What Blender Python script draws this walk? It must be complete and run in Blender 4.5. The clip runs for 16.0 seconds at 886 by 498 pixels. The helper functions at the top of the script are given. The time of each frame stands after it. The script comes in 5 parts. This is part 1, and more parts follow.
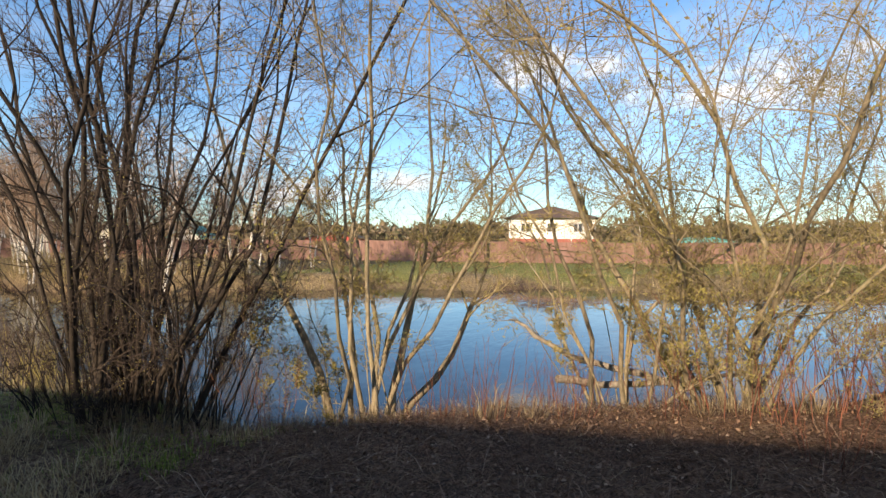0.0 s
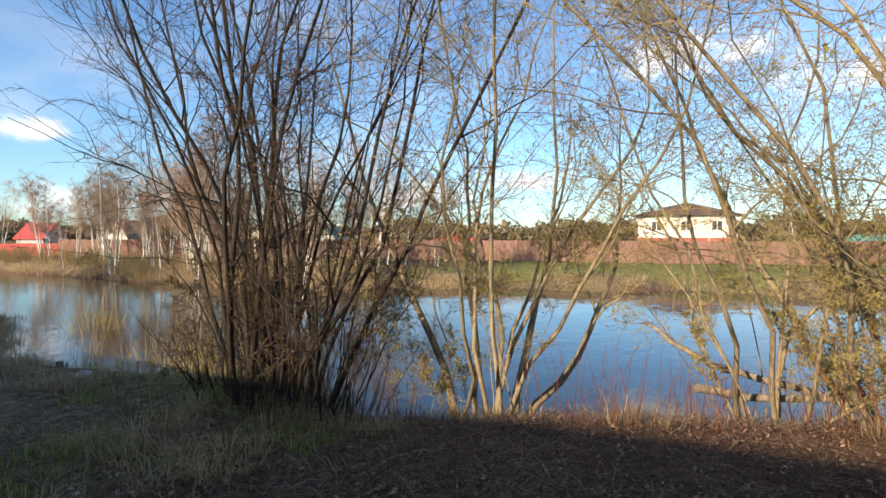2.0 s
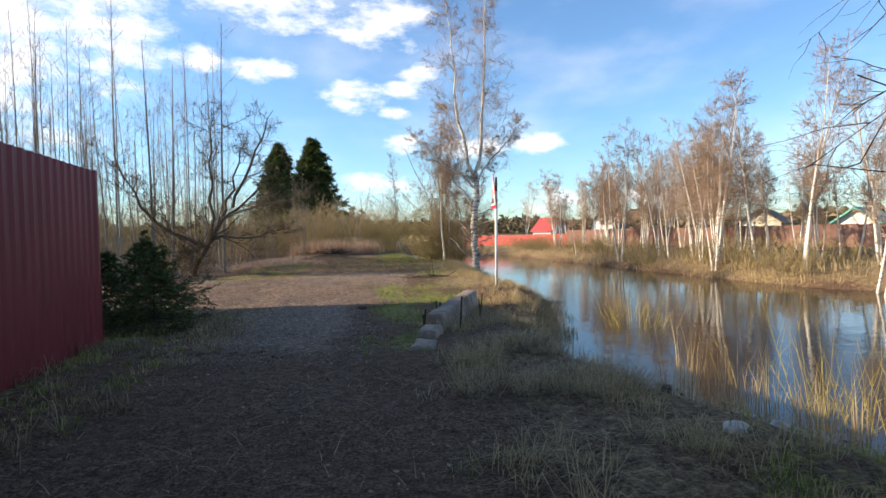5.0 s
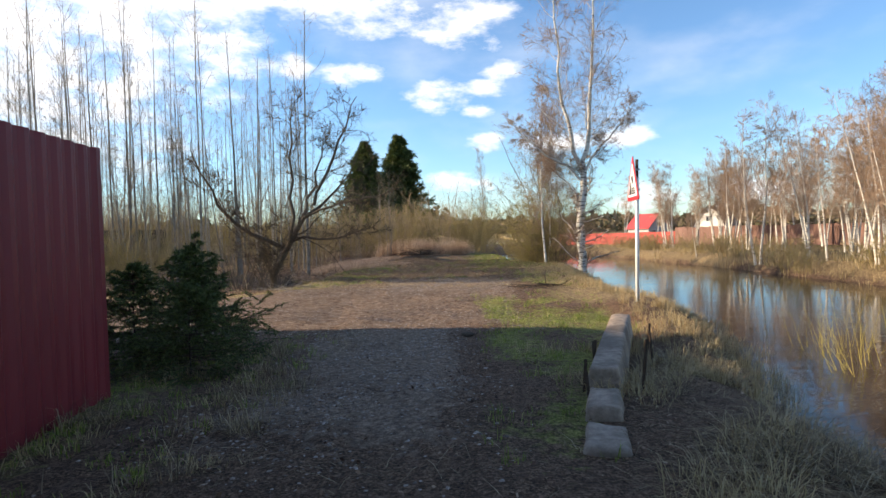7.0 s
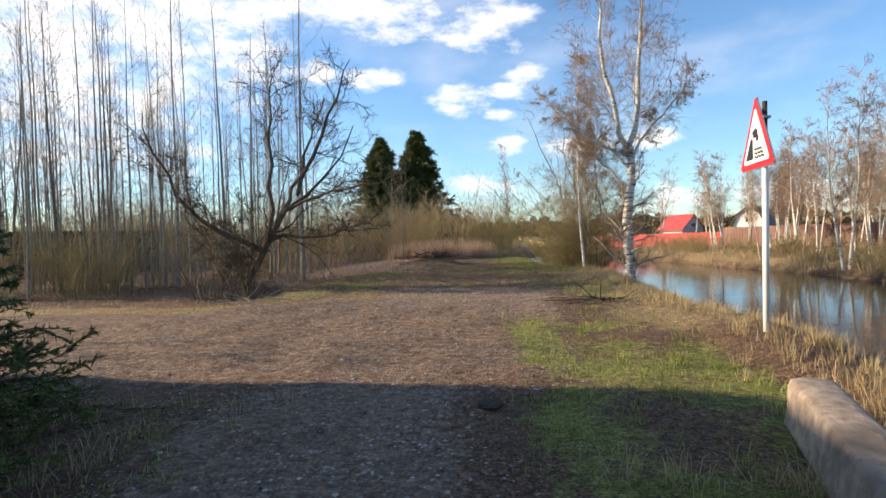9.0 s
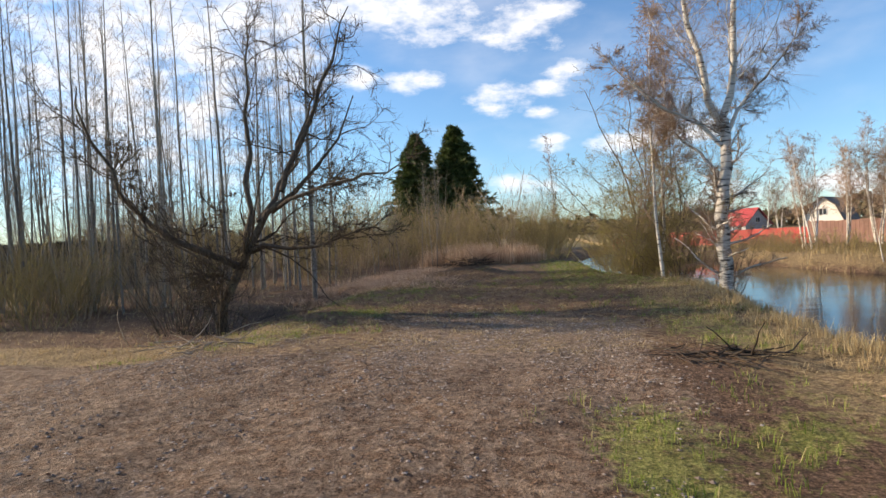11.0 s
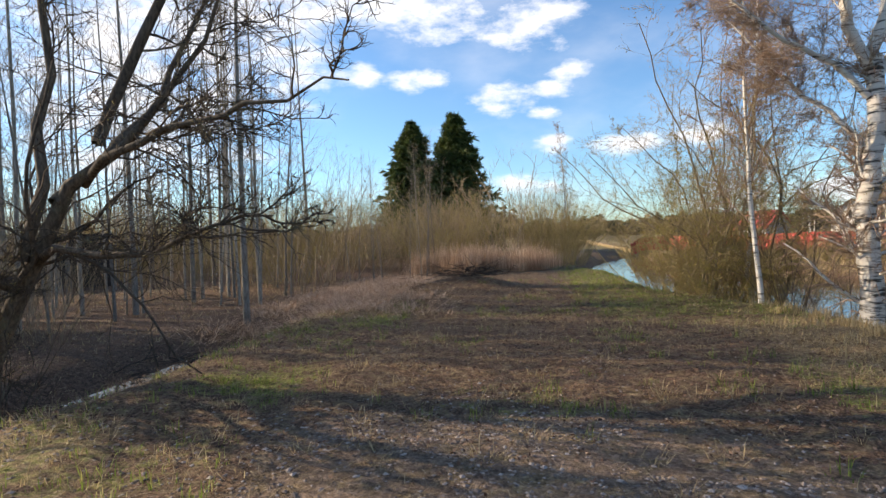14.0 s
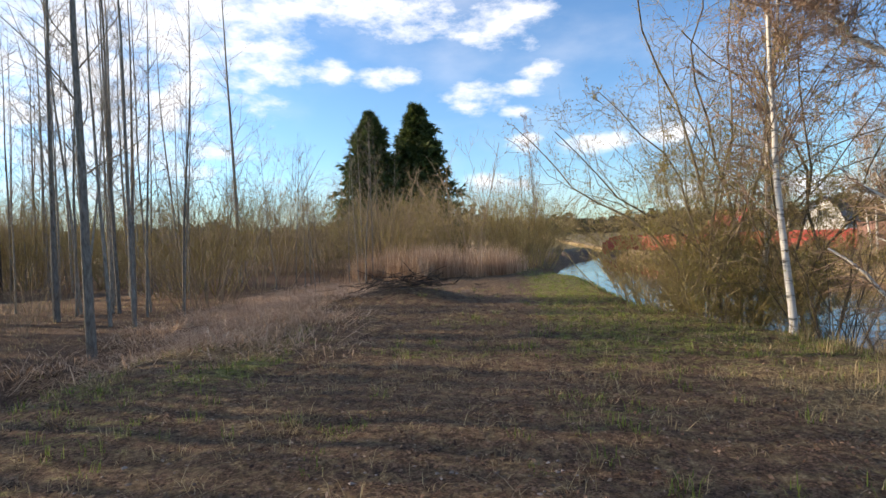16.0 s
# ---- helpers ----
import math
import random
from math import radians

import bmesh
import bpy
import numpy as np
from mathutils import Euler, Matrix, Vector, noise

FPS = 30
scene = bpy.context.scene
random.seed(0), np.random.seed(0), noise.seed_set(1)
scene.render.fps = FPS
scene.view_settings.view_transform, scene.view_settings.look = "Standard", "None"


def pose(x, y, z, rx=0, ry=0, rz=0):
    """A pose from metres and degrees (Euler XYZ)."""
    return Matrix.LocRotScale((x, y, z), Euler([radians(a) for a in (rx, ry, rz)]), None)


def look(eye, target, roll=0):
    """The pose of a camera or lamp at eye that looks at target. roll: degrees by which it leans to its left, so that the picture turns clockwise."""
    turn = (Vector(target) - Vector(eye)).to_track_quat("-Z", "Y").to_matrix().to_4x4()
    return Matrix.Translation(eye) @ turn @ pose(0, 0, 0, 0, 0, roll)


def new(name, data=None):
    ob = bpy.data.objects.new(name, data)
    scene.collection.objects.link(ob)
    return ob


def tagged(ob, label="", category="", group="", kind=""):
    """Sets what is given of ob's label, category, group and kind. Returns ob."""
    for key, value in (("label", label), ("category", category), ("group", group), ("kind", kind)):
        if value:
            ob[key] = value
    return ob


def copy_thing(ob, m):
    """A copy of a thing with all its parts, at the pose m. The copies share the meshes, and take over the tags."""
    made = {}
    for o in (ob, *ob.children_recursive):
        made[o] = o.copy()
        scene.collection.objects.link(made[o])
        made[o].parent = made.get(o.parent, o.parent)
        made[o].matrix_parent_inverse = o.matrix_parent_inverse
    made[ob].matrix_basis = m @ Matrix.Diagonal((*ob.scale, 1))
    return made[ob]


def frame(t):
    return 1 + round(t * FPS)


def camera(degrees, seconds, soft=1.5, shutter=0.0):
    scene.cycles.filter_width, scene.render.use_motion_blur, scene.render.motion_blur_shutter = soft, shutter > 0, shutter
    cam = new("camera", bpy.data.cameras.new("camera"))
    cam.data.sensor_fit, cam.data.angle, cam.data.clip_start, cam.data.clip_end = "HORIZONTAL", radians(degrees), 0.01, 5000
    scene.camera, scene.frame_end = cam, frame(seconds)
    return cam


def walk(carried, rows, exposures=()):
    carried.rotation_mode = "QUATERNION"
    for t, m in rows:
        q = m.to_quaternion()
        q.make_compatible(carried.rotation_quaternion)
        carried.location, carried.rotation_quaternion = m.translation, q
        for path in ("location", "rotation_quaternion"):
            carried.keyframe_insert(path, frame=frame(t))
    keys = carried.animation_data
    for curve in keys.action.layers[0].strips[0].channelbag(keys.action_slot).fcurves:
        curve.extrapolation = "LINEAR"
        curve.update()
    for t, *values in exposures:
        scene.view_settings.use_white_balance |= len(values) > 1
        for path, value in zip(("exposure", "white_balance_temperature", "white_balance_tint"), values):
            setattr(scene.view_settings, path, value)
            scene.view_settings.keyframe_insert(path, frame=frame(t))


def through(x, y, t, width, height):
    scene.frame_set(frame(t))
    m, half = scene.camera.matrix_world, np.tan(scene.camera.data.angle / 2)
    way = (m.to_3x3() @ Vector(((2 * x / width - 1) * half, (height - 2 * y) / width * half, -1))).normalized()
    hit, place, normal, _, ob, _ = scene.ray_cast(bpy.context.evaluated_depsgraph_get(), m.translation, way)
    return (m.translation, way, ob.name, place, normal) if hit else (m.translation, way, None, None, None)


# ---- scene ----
cam = camera(78.0, 16.0)
PATH = [
    (0, (0.149, -11.544, 1.739), (1.981, -10.741, 1.704), 0.4),
    (0.5, (0.145, -11.533, 1.724), (1.913, -10.598, 1.691), 0.2),
    (1, (0.152, -11.519, 1.736), (1.852, -10.466, 1.699), 0.2),
    (1.5, (0.153, -11.52, 1.733), (1.798, -10.383, 1.697), 0.2),
    (2, (0.16, -11.515, 1.729), (1.769, -10.329, 1.692), 0.1),
    (2.5, (0.203, -11.336, 1.688), (1.768, -10.091, 1.654), 0.3),
    (3, (0.169, -10.906, 1.675), (1.663, -9.577, 1.622), 0.4),
    (3.5, (0.293, -10.306, 1.633), (1.382, -8.629, 1.578), -0.2),
    (4, (0.111, -9.614, 1.683), (0.807, -7.74, 1.612), -0.2),
    (4.5, (0.168, -8.814, 1.622), (0.666, -6.879, 1.553), -0.6),
    (5, (0.378, -7.887, 1.516), (0.611, -5.902, 1.461), -1.2),
    (5.2, (0.243, -7.524, 1.458), (0.481, -5.539, 1.393), -1.1),
    (7.3, (-0.085, -4.371, 1.595), (-0.179, -2.374, 1.541), -1.7),
    (7.5, (-0.104, -3.99, 1.551), (-0.199, -1.993, 1.494), -1.8),
    (8, (-0.051, -2.953, 1.481), (-0.159, -0.956, 1.432), -1.5),
    (8.5, (-0.064, -1.985, 1.439), (-0.185, 0.011, 1.394), -1.7),
    (9, (-0.019, -0.861, 1.4), (-0.17, 1.133, 1.36), -1.6),
    (9.5, (-0.039, 0.134, 1.384), (-0.255, 2.122, 1.346), -1.6),
    (10, (0.05, 1.188, 1.435), (-0.21, 3.171, 1.398), -1.9),
    (10.2, (0.039, 1.619, 1.476), (-0.233, 3.6, 1.44), -2.3),
    (12.3, (-0.685, 5.905, 1.572), (-1.038, 7.874, 1.54), -1.8),
    (12.5, (-0.726, 6.294, 1.579), (-1.081, 8.262, 1.545), -1.6),
    (13, (-0.695, 7.214, 1.596), (-1.037, 9.184, 1.563), -1.8),
    (13.5, (-0.697, 8.076, 1.585), (-1.037, 10.047, 1.553), -2.3),
    (14, (-0.661, 8.898, 1.575), (-0.972, 10.874, 1.54), -1.9),
    (14.5, (-0.612, 9.68, 1.583), (-0.908, 11.658, 1.544), -1.8),
    (15, (-0.505, 10.5, 1.606), (-0.751, 12.484, 1.566), -2.1),
    (15.5, (-0.388, 11.477, 1.587), (-0.621, 13.463, 1.549), -2.3),
    (16, (-0.219, 12.332, 1.62), (-0.43, 14.321, 1.575), -2.0),
]
walk(cam, [(t, look(e, g, r)) for t, e, g, r in PATH], [(0.0, 0.84, 7150, 14), (5.0, 1.05, 7050, 14), (8.0, 1.05, 7200, 14), (10.0, 0.87, 7150, 14), (12.5, 0.76, 6900, 14), (14.0, 0.92, 7000, 14), (16.0, 0.9, 6900, 14)])

# ---------------------------------------------------------------- light
SUN_AZ, SUN_EL = -83.0, 19.6
world = bpy.data.worlds.new("sky")
scene.world = world
world.use_nodes = True
wt = world.node_tree
wt.nodes.clear()


def wmath(op, a, b=None, c=None):
    n = wt.nodes.new("ShaderNodeMath")
    n.operation = op
    for i, v in enumerate((a, b, c)):
        if v is None:
            continue
        if isinstance(v, (int, float)):
            n.inputs[i].default_value = v
        else:
            wt.links.new(v, n.inputs[i])
    return n.outputs[0]


sky = wt.nodes.new("ShaderNodeTexSky")
sky.sky_type = "NISHITA"
sky.sun_disc = False
sky.sun_elevation, sky.sun_rotation = radians(SUN_EL), radians(SUN_AZ % 360)
sky.air_density, sky.dust_density, sky.ozone_density = 1.0, 0.4, 2.5
tc = wt.nodes.new("ShaderNodeTexCoord")
sep = wt.nodes.new("ShaderNodeSeparateXYZ")
wt.links.new(tc.outputs["Generated"], sep.inputs[0])
az = wmath("MULTIPLY", wmath("ARCTAN2", sep.outputs[0], sep.outputs[1]), 180 / math.pi)
el = wmath("MULTIPLY", wmath("ARCSINE", sep.outputs[2]), 180 / math.pi)
# cumulus clouds: bearing, height, half width, half height (degrees)
CLOUDS = [(-2.2, 14.1, 3.6, 1.6), (3.0, 14.7, 2.6, 0.8), (1.9, 12.5, 1.5, 0.6), (2.6, 9.3, 2.2, 0.9), (4.8, 16.2, 2.2, 1.1),
          (-10, 22.5, 9, 2.6), (0.5, 21.2, 5.5, 2.6), (-19, 23.5, 8, 3.5), (-11.3, 16.2, 3.2, 1.1), (-17, 16.8, 2.4, 1.3), (-37, 15, 13, 11),
          (10, 8.9, 4.2, 1.1), (16.5, 9, 2.6, 1.2), (18.2, 3.2, 3.2, 1.4), (51, 4.5, 5, 2), (77, 17, 7, 2.2), (62, 6, 5, 1.2),
          (0, 5.4, 3.4, 1.0), (-30, 21, 12, 7), (-60, 20, 18, 10), (95, 14, 10, 3), (130, 18, 18, 5), (170, 22, 20, 6), (-120, 25, 22, 8), (30, 3, 6, 1.3)]
blob = None
for a0, e0, w0, h0 in CLOUDS:
    da = wmath("DIVIDE", wmath("SUBTRACT", az, a0), w0)
    de = wmath("DIVIDE", wmath("SUBTRACT", el, e0), h0)
    v = wmath("SUBTRACT", 1.0, wmath("ADD", wmath("MULTIPLY", da, da), wmath("MULTIPLY", de, de)))
    blob = v if blob is None else wmath("MAXIMUM", blob, v)
blob = wmath("MAXIMUM", blob, -1.5)
mapn = wt.nodes.new("ShaderNodeMapping")
mapn.inputs["Scale"].default_value = (1, 1, 2.2)
wt.links.new(tc.outputs["Generated"], mapn.inputs[0])
n1 = wt.nodes.new("ShaderNodeTexNoise")
n1.inputs["Scale"].default_value, n1.inputs["Detail"].default_value, n1.inputs["Roughness"].default_value = 14, 8, 0.62
wt.links.new(mapn.outputs[0], n1.inputs["Vector"])
n2 = wt.nodes.new("ShaderNodeTexNoise")
n2.inputs["Scale"].default_value, n2.inputs["Detail"].default_value = 5, 6
wt.links.new(mapn.outputs[0], n2.inputs["Vector"])
dens = wmath("ADD", wmath("MULTIPLY", blob, 0.55), wmath("MULTIPLY", wmath("SUBTRACT", n1.outputs[0], 0.5), 3.2))
ramp = wt.nodes.new("ShaderNodeMapRange")
ramp.interpolation_type = "SMOOTHSTEP"
ramp.inputs["From Min"].default_value, ramp.inputs["From Max"].default_value = -0.3, 1.0
wt.links.new(dens, ramp.inputs["Value"])
veil = wt.nodes.new("ShaderNodeMapRange")
veil.interpolation_type = "SMOOTHSTEP"
veil.inputs["From Min"].default_value, veil.inputs["From Max"].default_value, veil.inputs["To Max"].default_value = 0.42, 0.85, 0.28
wt.links.new(n2.outputs[0], veil.inputs["Value"])
cover = wmath("MAXIMUM", ramp.outputs[0], veil.outputs[0])
tint = wt.nodes.new("ShaderNodeMix")
tint.data_type = "RGBA"
tint.blend_type = "MULTIPLY"
tint.inputs["Factor"].default_value = 1.0
wt.links.new(sky.outputs[0], tint.inputs["A"])
tint.inputs["B"].default_value = (0.72, 0.98, 1.18, 1)
mixc = wt.nodes.new("ShaderNodeMix")
mixc.data_type = "RGBA"
wt.links.new(cover, mixc.inputs["Factor"])
wt.links.new(tint.outputs["Result"], mixc.inputs["A"])
mixc.inputs["B"].default_value = (5.9, 6.2, 6.6, 1)
bg = wt.nodes.new("ShaderNodeBackground")
bg.inputs["Strength"].default_value = 0.112
wt.links.new(mixc.outputs["Result"], bg.inputs["Color"])
wo = wt.nodes.new("ShaderNodeOutputWorld")
wt.links.new(bg.outputs[0], wo.inputs["Surface"])

sun_data = bpy.data.lights.new("sun", "SUN")
sun_data.energy, sun_data.angle, sun_data.color = 5.0, radians(0.53), (1.0, 0.85, 0.64)
sun = new("sun", sun_data)
sdir = Vector((math.sin(radians(SUN_AZ)) * math.cos(radians(SUN_EL)), math.cos(radians(SUN_AZ)) * math.cos(radians(SUN_EL)), math.sin(radians(SUN_EL))))
sun.matrix_world = look(sdir * 50, (0, 0, 0))


# ---------------------------------------------------------------- materials
class Mat:
    """A small node builder round one principled material."""

    def __init__(self, name, rough=0.9, metal=0.0, spec=0.3):
        self.m = bpy.data.materials.new(name)
        self.m.use_nodes = True
        self.t = self.m.node_tree
        self.b = self.t.nodes["Principled BSDF"]
        self.b.inputs["Roughness"].default_value = rough
        self.b.inputs["Metallic"].default_value = metal
        self.b.inputs["Specular IOR Level"].default_value = spec
        self.co = self.t.nodes.new("ShaderNodeTexCoord")
        self.pos = self.co.outputs["Object"]

    def world_pos(self):
        self.pos = self.t.nodes.new("ShaderNodeNewGeometry").outputs["Position"]

    def link(self, a, b):
        self.t.links.new(a, b)

    def scaled(self, s):
        n = self.t.nodes.new("ShaderNodeMapping")
        n.inputs["Scale"].default_value = s
        self.link(self.pos, n.inputs[0])
        return n.outputs[0]

    def noise(self, scale, detail=4, rough=0.55, vec=None):
        n = self.t.nodes.new("ShaderNodeTexNoise")
        n.inputs["Scale"].default_value, n.inputs["Detail"].default_value, n.inputs["Roughness"].default_value = scale, detail, rough
        self.link(vec or self.pos, n.inputs["Vector"])
        return n.outputs[0]

    def voronoi(self, scale, out="Color"):
        n = self.t.nodes.new("ShaderNodeTexVoronoi")
        n.inputs["Scale"].default_value = scale
        self.link(self.pos, n.inputs["Vector"])
        return n.outputs[out]

    def ramp(self, fac, stops):
        n = self.t.nodes.new("ShaderNodeValToRGB")
        el_ = n.color_ramp.elements
        for i, (p, c) in enumerate(stops):
            e = el_[i] if i < 2 else el_.new(p)
            e.position, e.color = p, (*c, 1)
        self.link(fac, n.inputs[0])
        return n.outputs[0]

    def span(self, fac, lo, hi, a=0.0, b=1.0):
        n = self.t.nodes.new("ShaderNodeMapRange")
        n.interpolation_type = "SMOOTHSTEP"
        n.inputs["From Min"].default_value, n.inputs["From Max"].default_value = lo, hi
        n.inputs["To Min"].default_value, n.inputs["To Max"].default_value = a, b
        self.link(fac, n.inputs["Value"])
        return n.outputs[0]

    def mix(self, fac, a, b, blend="MIX"):
        n = self.t.nodes.new("ShaderNodeMix")
        n.data_type, n.blend_type = "RGBA", blend
        for v, k in ((fac, "Factor"), (a, "A"), (b, "B")):
            if isinstance(v, (int, float)):
                n.inputs[k].default_value = v
            elif isinstance(v, tuple):
                n.inputs[k].default_value = (*v, 1)
            else:
                self.link(v, n.inputs[k])
        return n.outputs["Result"]

    def math(self, op, a, b):
        n = self.t.nodes.new("ShaderNodeMath")
        n.operation = op
        for i, v in enumerate((a, b)):
            if isinstance(v, (int, float)):
                n.inputs[i].default_value = v
            else:
                self.link(v, n.inputs[i])
        return n.outputs[0]

    def island(self):
        return self.t.nodes.new("ShaderNodeNewGeometry").outputs["Random Per Island"]

    def each(self):
        return self.t.nodes.new("ShaderNodeObjectInfo").outputs["Random"]

    def attr(self, name):
        n = self.t.nodes.new("ShaderNodeAttribute")
        n.attribute_name = name
        return n.outputs["Fac"]

    def colour(self, c):
        if isinstance(c, tuple):
            self.b.inputs["Base Color"].default_value = (*c, 1)
        else:
            self.link(c, self.b.inputs["Base Color"])
        return self

    def bump(self, h, strength=0.5, dist=0.02):
        n = self.t.nodes.new("ShaderNodeBump")
        n.inputs["Strength"].default_value, n.inputs["Distance"].default_value = strength, dist
        self.link(h, n.inputs["Height"])
        self.link(n.outputs[0], self.b.inputs["Normal"])
        return self


def plain(name, dark, light, scale=6.0, rough=0.85, metal=0.0, bump=0.3, dist=0.01, stretch=(1, 1, 1), stain=0.25):
    """Two close tones in a fine grain, with broad stains over them."""
    k = Mat(name, rough, metal)
    v = k.scaled(stretch)
    fine = k.noise(scale, 6, 0.6, v)
    c = k.ramp(fine, [(0.3, dark), (0.7, light)])
    broad = k.span(k.noise(scale * 0.15, 3), 0.35, 0.7)
    c = k.mix(k.math("MULTIPLY", broad, stain), c, tuple(x * 0.6 for x in dark))
    k.colour(c)
    if bump:
        k.bump(fine, bump, dist)
    return k.m


def blades(name, stops, rough=0.7, through=0.35):
    """Leaves, needles and grass: a tone for each blade, light through thin tissue."""
    k = Mat(name, rough)
    c = k.ramp(k.island(), stops)
    k.colour(c)
    if through:
        tr = k.t.nodes.new("ShaderNodeBsdfTranslucent")
        k.link(c, tr.inputs["Color"])
        mx = k.t.nodes.new("ShaderNodeMixShader")
        mx.inputs[0].default_value = through
        out = k.t.nodes["Material Output"]
        k.link(k.b.outputs[0], mx.inputs[1])
        k.link(tr.outputs[0], mx.inputs[2])
        k.link(mx.outputs[0], out.inputs["Surface"])
    return k.m


def bark(name, dark, light, patch=(0.3, 0.3, 0.2)):
    k = Mat(name, 0.92)
    v = k.scaled((1, 1, 0.25))
    f = k.noise(28, 5, 0.65, v)
    c = k.ramp(f, [(0.32, dark), (0.68, light)])
    c = k.mix(k.span(k.noise(2.2, 3), 0.55, 0.75, 0, 0.5), c, patch)
    c = k.mix(1.0, c, k.ramp(k.each(), [(0.0, (0.62, 0.6, 0.58)), (1.0, (1.15, 1.12, 1.05))]), "MULTIPLY")
    return k.colour(c).bump(f, 0.7, 0.02).m


def birch_bark(name="birch_bark", black=0.36):
    """White birch bark in level bands; black sets how much of it is dark and cracked."""
    k = Mat(name, 0.75)
    v = k.scaled((1.2, 1.2, 7))
    bands = k.noise(2.2, 5, 0.7, v)
    c = k.ramp(bands, [(black, (0.05, 0.045, 0.04)), (black + 0.1, (0.62, 0.58, 0.52))])
    c = k.mix(k.span(k.noise(1.4, 3), 0.5, 0.72, 0, 0.55), c, (0.32, 0.26, 0.2))
    return k.colour(c).bump(bands, 0.4, 0.01).m


M_ALDER = bark("alder_bark", (0.014, 0.011, 0.009), (0.06, 0.046, 0.036), (0.085, 0.068, 0.048))
M_ALDER_TWIG = bark("alder_twig_bark", (0.035, 0.024, 0.018), (0.09, 0.065, 0.052), (0.1, 0.075, 0.055))
M_GNARL = bark("grey_brown_bark", (0.045, 0.034, 0.026), (0.17, 0.135, 0.1))
M_WILLOW = bark("willow_bark", (0.12, 0.095, 0.06), (0.36, 0.30, 0.21), (0.3, 0.28, 0.15))
M_WILLOW_TWIG = bark("willow_twig_bark", (0.24, 0.185, 0.1), (0.42, 0.34, 0.19), (0.38, 0.33, 0.13))
M_YELLOW = bark("yellow_shoot_bark", (0.3, 0.24, 0.06), (0.48, 0.4, 0.12), (0.4, 0.38, 0.1))
M_RED = bark("red_shoot_bark", (0.12, 0.045, 0.03), (0.25, 0.10, 0.065), (0.2, 0.1, 0.06))
M_GREY = bark("aspen_bark", (0.13, 0.12, 0.105), (0.38, 0.355, 0.32), (0.24, 0.25, 0.18))
M_GREY_TWIG = bark("aspen_twig_bark", (0.18, 0.15, 0.12), (0.34, 0.29, 0.23))
M_BROWN_TWIG = bark("brush_twig_bark", (0.25, 0.19, 0.13), (0.46, 0.37, 0.26), (0.4, 0.34, 0.2))
M_OLIVE_TWIG = bark("olive_twig_bark", (0.2, 0.155, 0.07), (0.4, 0.32, 0.15), (0.34, 0.29, 0.11))
M_BIRCH = birch_bark()
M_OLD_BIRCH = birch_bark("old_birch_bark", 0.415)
M_BIRCH_TWIG = bark("birch_twig_bark", (0.25, 0.17, 0.125), (0.44, 0.325, 0.245), (0.36, 0.25, 0.19))
M_BUD = blades("bud", [(0.0, (0.22, 0.2, 0.05)), (0.5, (0.36, 0.31, 0.09)), (1.0, (0.3, 0.22, 0.1))])
M_NEEDLE = blades("needle", [(0.0, (0.025, 0.045, 0.014)), (1.0, (0.12, 0.15, 0.042))], 0.6, 0.2)
M_STRAW = blades("straw_blade", [(0.0, (0.26, 0.18, 0.09)), (0.5, (0.42, 0.32, 0.17)), (1.0, (0.55, 0.44, 0.25))])
M_OLDSTRAW = blades("old_straw_blade", [(0.0, (0.09, 0.062, 0.04)), (0.6, (0.27, 0.2, 0.12)), (1.0, (0.5, 0.4, 0.25))])
M_PINKSTRAW = blades("reed_blade", [(0.0, (0.24, 0.14, 0.085)), (0.5, (0.55, 0.38, 0.25)), (1.0, (0.78, 0.6, 0.43))])
M_GRASS = blades("grass_blade", [(0.0, (0.08, 0.125, 0.018)), (0.5, (0.19, 0.26, 0.04)), (0.8, (0.32, 0.34, 0.085)), (1.0, (0.5, 0.42, 0.21))])
M_LITTER = blades("litter_leaf", [(0.0, (0.05, 0.026, 0.018)), (0.5, (0.15, 0.085, 0.055)), (0.9, (0.27, 0.17, 0.11)), (1.0, (0.42, 0.31, 0.22))], 0.85, 0.1)
M_CONCRETE = plain("concrete", (0.17, 0.13, 0.1), (0.4, 0.325, 0.255), 11, 0.92, 0, 0.8, 0.02, stain=0.75)
M_RUST = plain("rusty_steel", (0.035, 0.024, 0.018), (0.1, 0.065, 0.045), 30, 0.85, 0.3)
M_POLE = plain("pole_paint", (0.6, 0.6, 0.58), (0.74, 0.74, 0.72), 8, 0.55, 0, 0.1, stain=0.3)
M_ZINC = plain("zinc", (0.3, 0.31, 0.32), (0.42, 0.43, 0.44), 10, 0.5, 0.7, 0.1)
M_SIGN_WHITE = plain("sign_white", (0.74, 0.74, 0.73), (0.8, 0.8, 0.79), 10, 0.4, 0, 0, stain=0.1)
M_SIGN_RED = plain("sign_red", (0.55, 0.015, 0.02), (0.62, 0.02, 0.03), 10, 0.4, 0, 0, stain=0.1)
M_SIGN_BLACK = plain("sign_black", (0.012, 0.012, 0.012), (0.02, 0.02, 0.02), 10, 0.45, 0, 0, stain=0)
M_REDWALL = plain("red_profile_steel", (0.16, 0.018, 0.024), (0.20, 0.026, 0.032), 2.5, 0.45, 0.0, 0.05, 0.01, (1, 1, 0.3), 0.35)
M_REDFENCE = plain("bright_red_fence", (0.38, 0.05, 0.042), (0.48, 0.075, 0.06), 1.2, 0.5, 0, 0, stain=0.3)
M_BROWNFENCE = plain("brown_fence", (0.17, 0.09, 0.07), (0.27, 0.155, 0.125), 3, 0.8, 0, 0.2, stain=0.4, stretch=(1, 1, 0.2))
